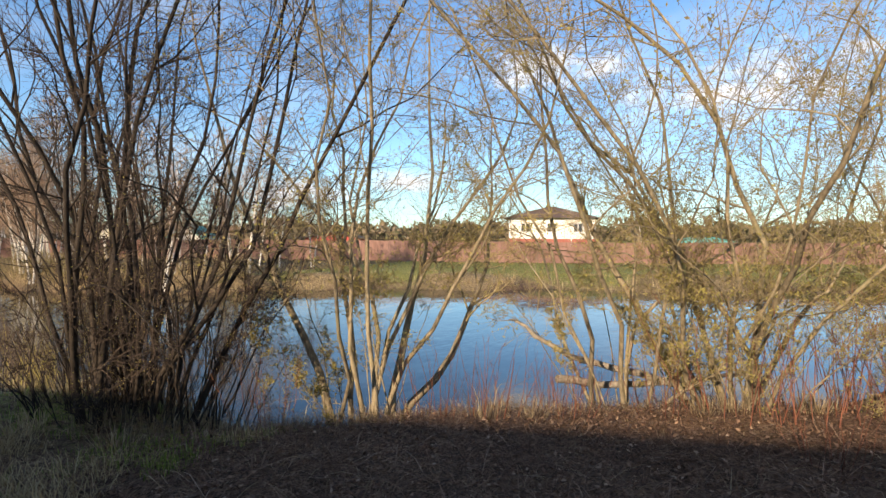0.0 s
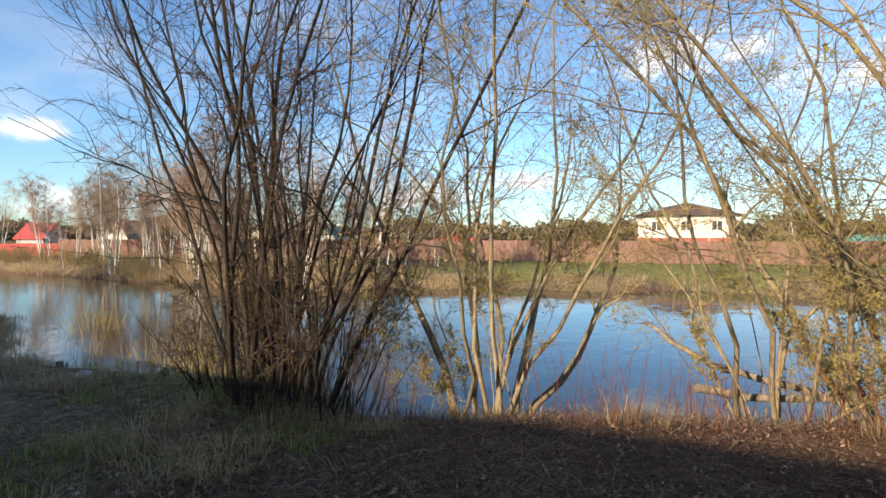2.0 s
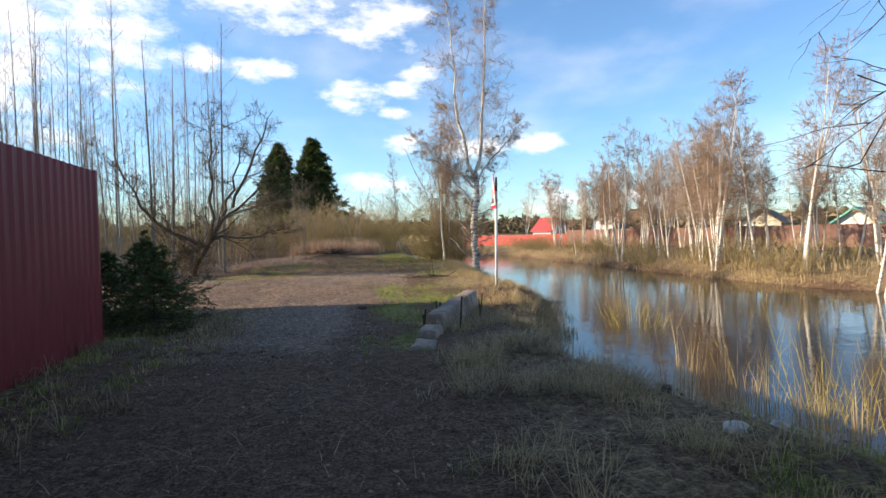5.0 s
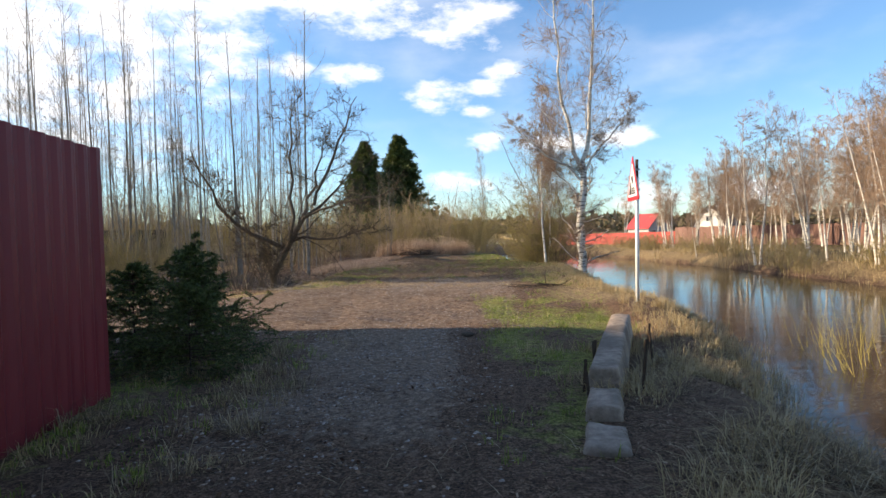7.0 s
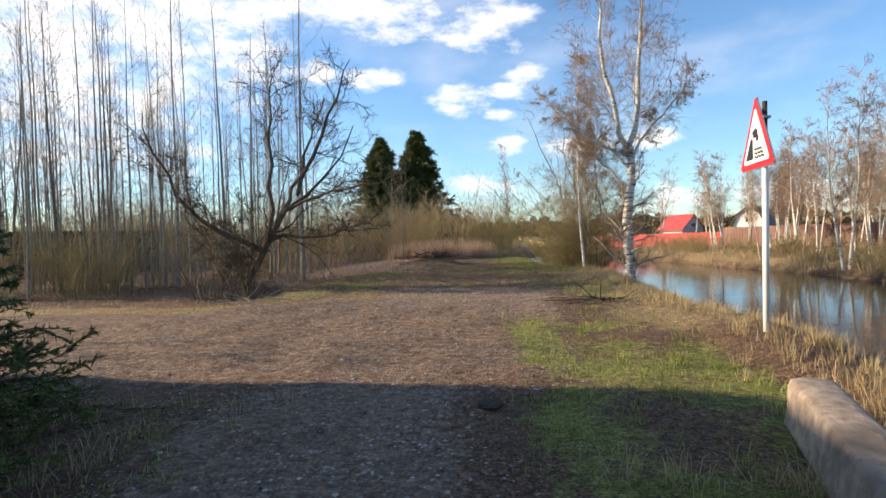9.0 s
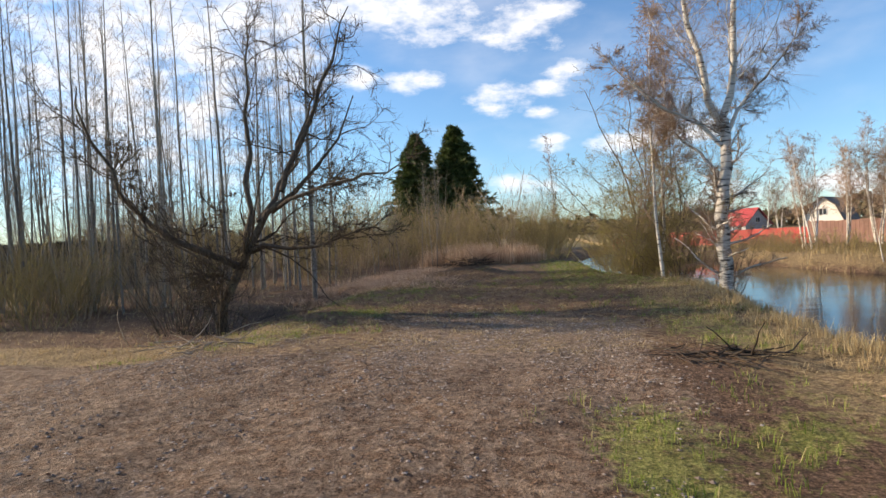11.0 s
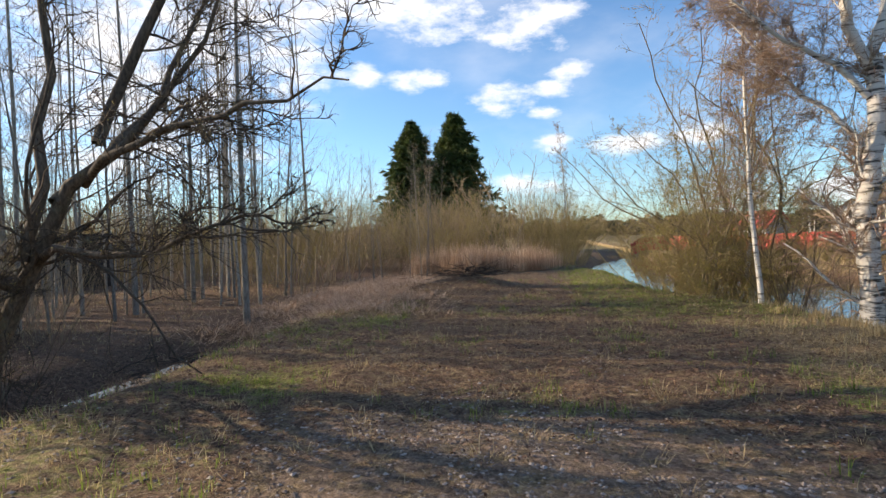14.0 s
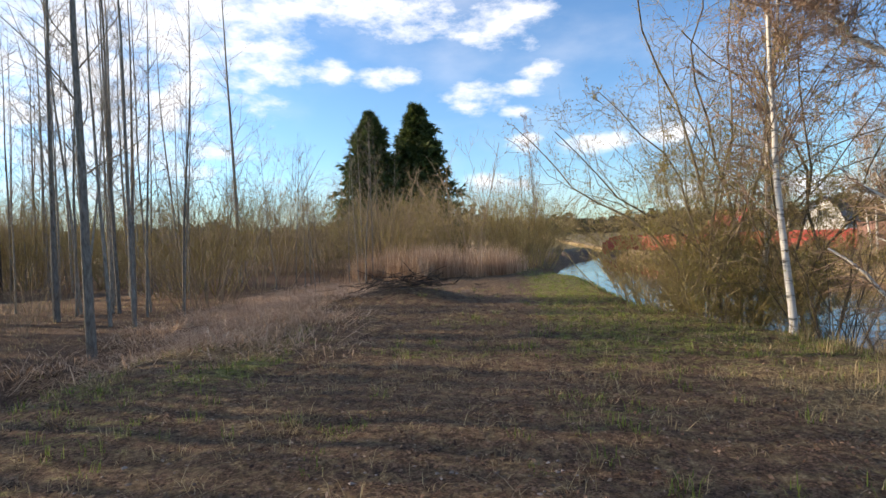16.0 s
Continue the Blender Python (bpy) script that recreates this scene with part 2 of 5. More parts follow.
M_DARKFENCE = plain("dark_fence", (0.03, 0.027, 0.025), (0.07, 0.06, 0.055), 3, 0.9, 0, 0.2, stretch=(1, 1, 0.2))
M_STONE = plain("white_stone", (0.36, 0.34, 0.32), (0.52, 0.5, 0.47), 9, 0.85)
M_DEADWOOD = plain("dead_wood", (0.16, 0.13, 0.1), (0.42, 0.36, 0.29), 18, 0.9, 0, 0.6, 0.01, (1, 1, 0.2))
M_DARKWOOD = plain("wet_wood", (0.025, 0.018, 0.014), (0.08, 0.06, 0.045), 18, 0.85, 0, 0.6, 0.01)
M_LOAM = plain("loam", (0.03, 0.022, 0.014), (0.085, 0.06, 0.04), 30, 0.95, 0, 0.8, 0.02)
M_PLASTER = plain("white_plaster", (0.66, 0.62, 0.56), (0.78, 0.74, 0.68), 1.5, 0.9, 0, 0, stain=0.2)
M_CREAM = plain("cream_siding", (0.6, 0.55, 0.42), (0.7, 0.65, 0.5), 1.5, 0.8, 0, 0, stain=0.2)
M_GREYWALL = plain("grey_wall", (0.3, 0.3, 0.31), (0.4, 0.4, 0.41), 1.5, 0.9, 0, 0)
M_BRICK = plain("brick_base", (0.25, 0.08, 0.06), (0.36, 0.13, 0.1), 4, 0.9, 0, 0)
M_BROWNROOF = plain("brown_roof", (0.09, 0.06, 0.045), (0.15, 0.1, 0.08), 3, 0.7, 0, 0)
M_REDROOF = plain("red_roof", (0.34, 0.045, 0.045), (0.44, 0.075, 0.07), 3, 0.5, 0, 0)
M_TEAL = plain("teal_roof", (0.1, 0.38, 0.3), (0.16, 0.5, 0.4), 2, 0.6, 0, 0)
M_WINDOW = plain("window_glass", (0.03, 0.035, 0.045), (0.06, 0.07, 0.08), 2, 0.12, 0, 0)
M_FRAME = plain("window_frame_paint", (0.6, 0.58, 0.55), (0.7, 0.68, 0.65), 4, 0.6, 0, 0)


def gravel_mat():
    k = Mat("gravel_stone", 0.85)
    c = k.ramp(k.island(), [(0.0, (0.12, 0.092, 0.075)), (0.5, (0.24, 0.19, 0.155)), (1.0, (0.42, 0.36, 0.31))])
    return k.colour(c).bump(k.noise(60, 3), 0.3, 0.004).m


M_GRAVEL = gravel_mat()


def ground_mat():
    """Soil, gravel, moss and dead grass, mixed by where each lies in the place."""
    k = Mat("ground_soil", 0.95, 0, 0.2)
    k.world_pos()
    fine, mid, broad = k.noise(45, 8, 0.7), k.noise(7, 6, 0.65), k.noise(0.8, 4)
    peb = k.voronoi(38)
    soil = k.ramp(fine, [(0.36, (0.03, 0.018, 0.011)), (0.5, (0.14, 0.088, 0.057)), (0.66, (0.33, 0.225, 0.155))])
    soil = k.mix(k.span(mid, 0.45, 0.7, 0, 0.7), soil, (0.15, 0.095, 0.068))
    grav = k.mix(0.5, k.ramp(peb, [(0.2, (0.14, 0.1, 0.075)), (0.8, (0.38, 0.295, 0.225))]), k.ramp(fine, [(0.36, (0.1, 0.072, 0.052)), (0.64, (0.34, 0.255, 0.19))]))
    grass = k.ramp(fine, [(0.37, (0.085, 0.1, 0.024)), (0.5, (0.21, 0.24, 0.055)), (0.65, (0.42, 0.4, 0.15))])
    straw = k.ramp(k.noise(30, 8, 0.75), [(0.36, (0.08, 0.055, 0.03)), (0.5, (0.27, 0.2, 0.11)), (0.65, (0.46, 0.37, 0.22))])
    jitter = k.math("MULTIPLY", k.math("SUBTRACT", mid, 0.5), 1.3)
    c = k.mix(k.span(k.math("ADD", k.attr("gravel"), jitter), 0.35, 0.65), soil, grav)
    c = k.mix(k.span(k.math("ADD", k.attr("straw"), jitter), 0.35, 0.7), c, straw)
    c = k.mix(k.span(k.math("ADD", k.attr("green"), jitter), 0.4, 0.75, 0, 0.85), c, grass)
    c = k.mix(k.span(broad, 0.5, 0.75, 0, 0.3), c, (0.07, 0.05, 0.038))
    lump = k.noise(13, 6, 0.7)
    c = k.mix(1.0, c, k.ramp(lump, [(0.36, (0.55, 0.52, 0.5)), (0.64, (1.4, 1.35, 1.3))]), "MULTIPLY")
    k.colour(c)
    return k.bump(k.math("ADD", k.math("MULTIPLY", lump, 1.6), k.math("ADD", fine, k.math("MULTIPLY", peb, 0.4))), 1.0, 0.035).m


def water_mat():
    k = Mat("pond_water", 0.03, 0, 0.5)
    k.world_pos()
    k.b.inputs["IOR"].default_value = 1.4
    k.colour(k.ramp(k.noise(0.3, 3), [(0.3, (0.008, 0.011, 0.012)), (0.7, (0.018, 0.018, 0.014))]))
    calm = k.noise(0.12, 2)
    rip = k.noise(5, 3, 0.5, k.scaled((0.7, 1.6, 1)))
    swell = k.noise(1.1, 3, 0.5, k.scaled((0.8, 1.5, 1)))
    h = k.math("ADD", k.math("MULTIPLY", rip, k.span(calm, 0.4, 0.65, 0.12, 0.5)), swell)
    return k.bump(h, 0.22, 0.05).m


M_GROUND, M_WATER = ground_mat(), water_mat()


# ---------------------------------------------------------------- mesh helpers
def obj(name, verts, faces, material, parent=None, label="", smooth=True):
    me = bpy.data.meshes.new(name)
    verts, faces = np.asarray(verts, np.float32).reshape(-1, 3), faces if isinstance(faces, list) else np.asarray(faces, np.int32)
    if isinstance(faces, list):
        me.from_pydata([tuple(map(float, v)) for v in verts], [], faces)
    else:
        n, k = faces.shape
        me.vertices.add(len(verts))
        me.vertices.foreach_set("co", verts.ravel())
        me.loops.add(n * k)
        me.loops.foreach_set("vertex_index", faces.ravel())
        me.polygons.add(n)
        me.polygons.foreach_set("loop_start", np.arange(0, n * k, k, dtype=np.int32))
        me.update(calc_edges=True)
    me.polygons.foreach_set("use_smooth", np.full(len(me.polygons), smooth))
    me.materials.append(material)
    ob = new(name, me)
    if parent:
        ob.parent = parent
    if label:
        ob["label"] = label
    return ob


def empty(name, x, y, z, rz=0.0):
    ob = new(name)
    ob.empty_display_size = 0.1
    ob.matrix_world = pose(x, y, z, 0, 0, rz)
    return ob


def part(name, bm, material, parent, label="", smooth=False):
    me = bpy.data.meshes.new(name)
    bm.to_mesh(me)
    bm.free()
    me.polygons.foreach_set("use_smooth", np.full(len(me.polygons), smooth))
    me.materials.append(material)
    ob = new(name, me)
    if parent:
        ob.parent = parent
    if label:
        ob["label"] = label
    return ob


def box(x0, y0, z0, x1, y1, z1, bevel=0.0, m=None, rough=0.0, cuts=0, seed=0):
    """A box between two corners, with eased edges and, if asked, an uneven worn surface."""
    bm = bmesh.new()
    bmesh.ops.create_cube(bm, size=1)
    for v in bm.verts:
        v.co = Vector((x0 + (v.co.x + .5) * (x1 - x0), y0 + (v.co.y + .5) * (y1 - y0), z0 + (v.co.z + .5) * (z1 - z0)))
    if bevel:
        bmesh.ops.bevel(bm, geom=bm.edges[:], offset=bevel, segments=2, affect="EDGES", profile=0.6)
    if cuts:
        bmesh.ops.subdivide_edges(bm, edges=[e for e in bm.edges if e.calc_length() > 0.12], cuts=cuts, use_grid_fill=True)
    if rough:
        for v in bm.verts:
            v.co += noise.noise_vector(v.co * 5 + Vector((seed, 0, 0))) * rough
    if m:
        bm.transform(m)
    return bm


def rod(p, q, r0, r1, sides=8):
    """A round bar from p to q."""
    bm = bmesh.new()
    p, q = Vector(p), Vector(q)
    bmesh.ops.create_cone(bm, cap_ends=True, segments=sides, radius1=r0, radius2=r1, depth=(q - p).length,
                          matrix=Matrix.Translation((p + q) / 2) @ (q - p).to_track_quat("Z", "Y").to_matrix().to_4x4())
    return bm


def tubes(sets):
    """Verts and quads of many tapering tubes. sets: (points N,K,3; radii N,K; sides)."""
    vs, fs, base = [], [], 0
    for pts, rad, sides in sets:
        n, k, _ = pts.shape
        if n == 0:
            continue
        tan = np.gradient(pts, axis=1)
        tan /= np.linalg.norm(tan, axis=2, keepdims=True) + 1e-9
        ref = np.where(np.abs(tan[:, :1, 2:3]) > 0.8, np.array([1.0, 0, 0]), np.array([0, 0, 1.0]))
        u = np.cross(tan, np.broadcast_to(ref, tan.shape))
        u /= np.linalg.norm(u, axis=2, keepdims=True) + 1e-9
        w = np.cross(tan, u)
        a = np.arange(sides) * 2 * np.pi / sides
        ring = pts[:, :, None] + rad[:, :, None, None] * (np.cos(a)[:, None] * u[:, :, None] + np.sin(a)[:, None] * w[:, :, None])
        vs.append(ring.reshape(-1, 3))
        i, j, s = np.meshgrid(np.arange(n), np.arange(k - 1), np.arange(sides), indexing="ij")
        s2 = (s + 1) % sides
        q = np.stack([(i * k + j) * sides + s, (i * k + j) * sides + s2, (i * k + j + 1) * sides + s2, (i * k + j + 1) * sides + s], -1)
        fs.append(q.reshape(-1, 4) + base)
        base += n * k * sides
    return np.concatenate(vs), np.concatenate(fs)


def unit(v):
    return v / (np.linalg.norm(v, axis=-1, keepdims=True) + 1e-9)


def sprout(rng, p0, d0, length, r0, k, wander=0.15, up=0.05, tip=0.15):
    """Grow N shoots at once from p0 along d0; they wander and bend towards the light (up) or hang (up < 0)."""
    n = len(p0)
    pts, d = np.zeros((n, k, 3)), unit(d0.copy())
    pts[:, 0] = p0
    for i in range(1, k):
        d = unit(d + rng.normal(0, wander, (n, 3)) + np.array([0, 0, up]))
        pts[:, i] = pts[:, i - 1] + d * (length / (k - 1))[:, None]
    t = np.linspace(0, 1, k)
    return pts, r0[:, None] * (1 - (1 - tip) * t[None] ** 0.9)


def fork(rng, pts, rad, per, lo, hi, angle, spread=12):
    """Where side shoots leave: per on each parent between the shares lo and hi of its length."""
    n, k, _ = pts.shape
    par = np.repeat(np.arange(n), per)
    t = rng.uniform(lo, hi, len(par)) * (k - 1)
    i = np.minimum(t.astype(int), k - 2)
    fr = (t - i)[:, None]
    p = pts[par, i] * (1 - fr) + pts[par, i + 1] * fr
    r = rad[par, i] * (1 - fr[:, 0]) + rad[par, i + 1] * fr[:, 0]
    tan = unit(pts[par, i + 1] - pts[par, i])
    side = unit(np.cross(tan, unit(rng.normal(0, 1, (len(par), 3)))))
    a = np.radians(rng.normal(angle, spread, len(par)))[:, None]
    return p, unit(tan * np.cos(a) + side * np.sin(a)), r, t / (k - 1), par


def buds(rng, pts, per, size):
    """Small pointed bud scales along twigs."""
    n, k, _ = pts.shape
    par = np.repeat(np.arange(n), per)
    i = rng.integers(1, k, len(par))
    p = pts[par, i] + rng.normal(0, size * 0.4, (len(par), 3))
    d = unit(rng.normal(0, 1, (len(par), 3)) + np.array([0, 0, 0.6]))
    s = unit(np.cross(d, rng.normal(0, 1, (len(par), 3))))
    L = size * rng.uniform(0.6, 1.4, len(par))[:, None]
    v = np.stack([p, p + d * L * 0.5 + s * L * 0.25, p + d * L, p + d * L * 0.5 - s * L * 0.25], 1).reshape(-1, 3)
    return v, np.arange(len(v)).reshape(-1, 4)


def tree(name, stems, rng, mats, levels, bud=None, trunk_sides=8, split=False):
    """A bare tree. stems: (points N,K,3; radii). levels: dicts with per, lo, hi, angle, length, k, wander, up, share, sides.
    split: every stem is a part and every limb a part of its stem; else the stems of a stool stay one mass."""
    top = empty(name, 0, 0, 0)
    pts, rad = stems
    wood, fine, bases = [(pts, rad, trunk_sides)], [], []
    if split:
        for i in range(len(pts)):
            bases.append(obj("stem", *tubes([(pts[i:i + 1], rad[i:i + 1], trunk_sides)]), mats[0], top))
    last = pts
    span = np.linalg.norm(np.diff(pts, axis=1), axis=2).sum(1)
    for n, lv in enumerate(levels):
        p, d, r, t, par = fork(rng, pts, rad, lv["per"], lv["lo"], lv.get("hi", 0.97), lv["angle"])
        L = lv["length"] * span[par] * rng.uniform(0.55, 1.25, len(p)) * (1 - lv.get("short", 0.55) * t)
        rr = np.maximum(r * lv["share"] * rng.uniform(0.7, 1.1, len(p)), lv.get("least", 0.003))
        pts, rad = sprout(rng, p, d, L, rr, lv["k"], lv["wander"], lv["up"], lv.get("tip", 0.3))
        span = L
        sides = lv.get("sides", 3)
        if split and lv.get("wood"):
            for i in range(len(pts)):
                obj("limb", *tubes([(pts[i:i + 1], rad[i:i + 1], sides)]), mats[0], bases[par[i]])
        else:
            (wood if lv.get("wood") and len(stems[0]) > 1 else fine).append((pts, rad, sides))
        last = pts
    if not split:
        ob = obj("trunk" if len(stems[0]) < 3 else "stem_mass", *tubes(wood), mats[0], top)
        if len(stems[0]) > 2:
            ob["kind"] = "stuff"
    if fine:
        obj("crown", *tubes(fine), mats[1], top)["kind"] = "stuff"
    if bud:
        obj("bud_cover", *buds(rng, last, *bud), M_BUD, top)["kind"] = "stuff"
    return top


# ---------------------------------------------------------------- ground and water
WATER = -0.45
NEAR = np.array([(-60, 30), (-40, 26), (-30, 19), (-22, 14.5), (-17, 11.5), (-13.6, 9.1), (-11.8, 8.1), (-9.5, 7.0), (-8.4, 5.9), (-7.6, 5.15), (-6.3, 5.3),
                 (-4.6, 4.45), (-3.3, 4.15), (-2, 3.8), (-0.5, 3.45), (1, 3.6), (4.4, 4.75), (6.7, 5.3), (8.5, 5.2), (10.2, 4.8), (14, 4.95), (18.9, 5.7),
                 (21.4, 4.5), (24.3, 3.6), (31, 3.6), (34.8, 2.5), (44, 3.2), (54, 6.5), (60, 9)])
FAR = np.array([(-60, 31), (-40, 29), (-25, 29), (-16, 27), (-7, 24), (-2, 22), (4.5, 18.6), (6.5, 14.6), (9, 14.0), (14.5, 13.1), (22, 13.0), (27, 12.0), (40, 10.3),
                (50, 8.4), (54, 7.2), (60, 8)])


def wob(x, y, s, k=0.0):
    return noise.noise(Vector((x * s + k, y * s - k, k)))


def depth_in(x, y):
    """How far inside the pond a place lies, in metres; negative on land."""
    n = np.interp(y, NEAR[:, 0], NEAR[:, 1]) + 0.18 * wob(x, y, 0.9, 3)
    f = np.interp(y, FAR[:, 0], FAR[:, 1]) + 0.3 * wob(x, y, 0.5, 7)
    return min(x - n, f - x)


def smooth(a, b, v):
    t = min(max((v - a) / (b - a), 0), 1)
    return t * t * (3 - 2 * t)


def height(x, y):
    h = 0.12 + 0.05 * wob(x, y, 0.35) + 0.05 * wob(x, y, 1.3, 5) + 0.02 * wob(x, y, 4, 9)
    h -= 0.14 * smooth(-1, 3, y) * (1 - smooth(6, 10, y)) * (1 - smooth(2.6, 3.2, x))
    if y > 8:
        h -= 0.30 * smooth(-4.6, -6.2, x) * smooth(8, 12, y) * smooth(70, 45, y)
        h -= 0.35 * smooth(-5.0, -6.2, x) * smooth(-8.2, -7.0, x) * smooth(13.5, 15, y) * smooth(24, 20, y)
    h += 0.35 * math.exp(-((x + 2.5) / 1.3) ** 2 - ((y - 25.3) / 1.2) ** 2)
    far = max(abs(x) - 40, abs(y) - 70, 0)
    h += 0.012 * far * (1 if far < 200 else 200 / far) if far else 0
    d = depth_in(x, y)
    if d > -3:
        if x < 9:
            h = h + (-0.5 - h) * smooth(-1.45 - 1.1 * smooth(-6.4, -8.4, y), -0.08, d) - 0.6 * smooth(-0.15, 1.2, d)
        else:
            h = h + (-1.1 - h) * smooth(-1.2, 1.2, d)
    if x > 9 and d < 0:
        h += 0.05 * smooth(0, 12, -d)
    return h


def steps(lo, hi, fine, a, b, grow=1.25):
    v = list(np.arange(a, b, fine))
    s, p = fine, b
    while p < hi:
        v.append(p)
        s *= grow
        p += s
    s, p, left = fine, a - fine, []
    while p > lo:
        left.append(p)
        s *= grow
        p -= s
    return np.array([lo] + left[::-1] + v + [hi])


def zone(x, y):
    """How much gravel, green grass and dead straw cover a place."""
    j = wob(x, y, 0.6, 11)
    gravel = green = straw = 0.0
    if x < 9:
        c = -1.2 + 0.5 * smooth(5, 9, y) + 0.2 * j
        gravel = smooth(1.7, 0.6, abs(x - c) + 0.5 * wob(x, y, 0.45, 31)) * smooth(-2.8, 0.2, y + 1.2 * j) * smooth(13.5, 11, y)
        gravel = max(gravel, smooth(1.7, 0.9, x + 0.5 * j) * smooth(-14, -9, x) * smooth(3.5, 5, y) * smooth(12.5, 10, y + 0.3 * x))
        gravel = max(gravel, 0.22 * smooth(2.0, 1.2, abs(x + 1.2)) * smooth(10, 13, y) * smooth(18, 14, y))
        gravel *= 0.66 if y < 4.2 else 0.52
        gravel = max(gravel, 0.85 * smooth(2.6, 1.4, abs(x + 0.6 + 0.6 * j)) * smooth(8.5, 10, y) * smooth(14.2, 12.8, y + 0.8 * j))
        green = (0.6 + 0.55 * wob(x, y, 1.1, 77)) * smooth(-0.3, 0.9, x + 0.5 * j) * smooth(-5, -2, y) * smooth(9.5, 7.5, y) * smooth(3.3, 2.5, x) * (1 if y > 3.4 else smooth(0.25, -0.05, x - 1.15 - 0.33 * y))
        green = max(green, 0.6 * smooth(-0.2, 0.8, x) * smooth(16, 20, y) * smooth(42, 30, y))
        green = max(green, (0.42 + 0.5 * wob(x, y, 0.8, 71)) * smooth(-2.2, -3.4, x) * smooth(-7.5, -6.3, x) * smooth(10, 11.5, y) * smooth(24, 19, y))
        green = max(green, (0.12 + 0.7 * wob(x, y, 0.7, 73)) * smooth(10.5, 14, y) * smooth(30, 22, y) * smooth(-3, -1, x))
        green = max(green, 0.5 * smooth(2.2, 3.2, x) * smooth(-9, -7.5, y) * smooth(-3, -5, y))
        green = max(green, 0.55 * smooth(-2.4, -3.2, x) * smooth(-10, -7, y) * smooth(3.5, 2, y))
        green = max(green, 0.55 * smooth(1.3, 2.0, x) * smooth(3.6, 2.8, x) * smooth(9, 10.5, y) * smooth(17, 14, y))
        straw = 0.75 * smooth(1.2, 2.6, x + 0.5 * j) * smooth(5, 8, y) * smooth(21, 18, y)
        straw = max(straw, 0.6 * smooth(2.2, 3.4, x) * smooth(6, 3, y) * (1 - 0.75 * smooth(-6.6, -8, y) * smooth(1.2, 2.2, -depth_in(x, y))))
        straw = max(straw, 0.8 * smooth(-2.6, -3.6, x + 0.25 * (y - 20)) * smooth(-9, -7, x) * smooth(17.5, 20, y) * smooth(40, 33, y))
        straw = max(straw, 0.7 * smooth(-3.2, -4.2, x) * smooth(10, 11, y) * smooth(14, 12.5, y))
        straw = max(straw, 0.5 * smooth(0.6, 1.8, x) * smooth(0.5, -1.5, y) * (0.3 + 0.7 * smooth(-8.5, -6.5, y)))
        if y > 10:
            straw = max(straw, 0.45 * smooth(-5.6, -4.8, x))
        if x < -6.2 and y > 12.5:
            straw, green, gravel = 0.12, 0.1, 0.0
        if abs(x) > 40 or y > 60 or y < -30:
            green, straw = 0.5, 0.5
    else:
        d = -depth_in(x, y)
        straw = 0.75 * smooth(0.0, 0.8, d) * smooth(6, 2.5, d + 2 * j) + 0.25
        green = (0.9 if y < 6 else 0.5) * smooth(0.8, 2.5, d)
    return gravel, green, straw


def ground():
    xs, ys = steps(-600, 600, 0.13, -9, 9), steps(-600, 900, 0.13, -15, 34)
    g = np.array([(x, y, height(x, y)) for y in ys for x in xs])
    a = np.arange(len(ys) - 1)[:, None] * len(xs) + np.arange(len(xs) - 1)
    q = np.stack([a, a + 1, a + len(xs) + 1, a + len(xs)], -1).reshape(-1, 4)
    ob = obj("ground", g, q, M_GROUND)
    z = np.array([zone(x, y) for x, y, _ in g], np.float32)
    for i, name in enumerate(("gravel", "green", "straw")):
        at = ob.data.attributes.new(name, "FLOAT", "POINT")
        at.data.foreach_set("value", z[:, i].copy())
    tagged(ob, "uneven earth bank with gravel track, moss and dead grass", "ground", kind="structure")


ground()
w_ob = obj("water", [(-2, -60, WATER), (34, -60, WATER), (34, 62, WATER), (-2, 62, WATER)], np.array([[0, 1, 2, 3]]), M_WATER, smooth=False)
w_ob.data.validate()
tagged(w_ob, "calm brown pond water reflecting sky and trees", "water", kind="structure")


# ---------------------------------------------------------------- trees and shrubs
def arr(*rows):
    return np.array(rows, float)


def clump_stems(rng, n, spread, lean, h0, h1, r0, r1, k=9, wander=0.06, up=0.03):
    """Stems that rise together from one stool and lean outwards."""
    a = rng.uniform(0, 2 * np.pi, n)
    q = np.sqrt(rng.uniform(0.02, 1, n))
    p0 = np.stack([np.cos(a) * q * spread, np.sin(a) * q * spread, np.full(n, -0.15)], 1)
    d0 = np.stack([np.cos(a) * q * lean, np.sin(a) * q * lean, np.ones(n)], 1) + rng.normal(0, 0.05, (n, 3))
    return sprout(rng, p0, d0, rng.uniform(h0, h1, n), rng.uniform(r0, r1, n), k, wander, up, 0.25)


def alder_clump():
    rng = np.random.default_rng(11)
    thick = clump_stems(rng, 27, 0.6, 0.26, 4.8, 7.0, 0.014, 0.037, 11, 0.12, 0.06)
    slim = clump_stems(rng, 44, 0.8, 0.34, 0.6, 3.0, 0.005, 0.015, 11, 0.14, 0.05)
    stems = tuple(np.concatenate([u, v]) for u, v in zip(thick, slim))
    return tree("alder_clump", stems, rng, (M_ALDER, M_ALDER_TWIG), [
        dict(per=6, lo=0.2, angle=36, length=0.42, k=9, wander=0.2, up=0.04, share=0.52, sides=5, wood=True),
        dict(per=8, lo=0.08, angle=40, length=0.58, k=7, wander=0.22, up=0.03, share=0.55, sides=4, least=0.004),
        dict(per=5, lo=0.08, angle=42, length=0.6, k=4, wander=0.26, up=0.03, share=0.6, sides=3, least=0.0026)], (1, 0.012), split=True)


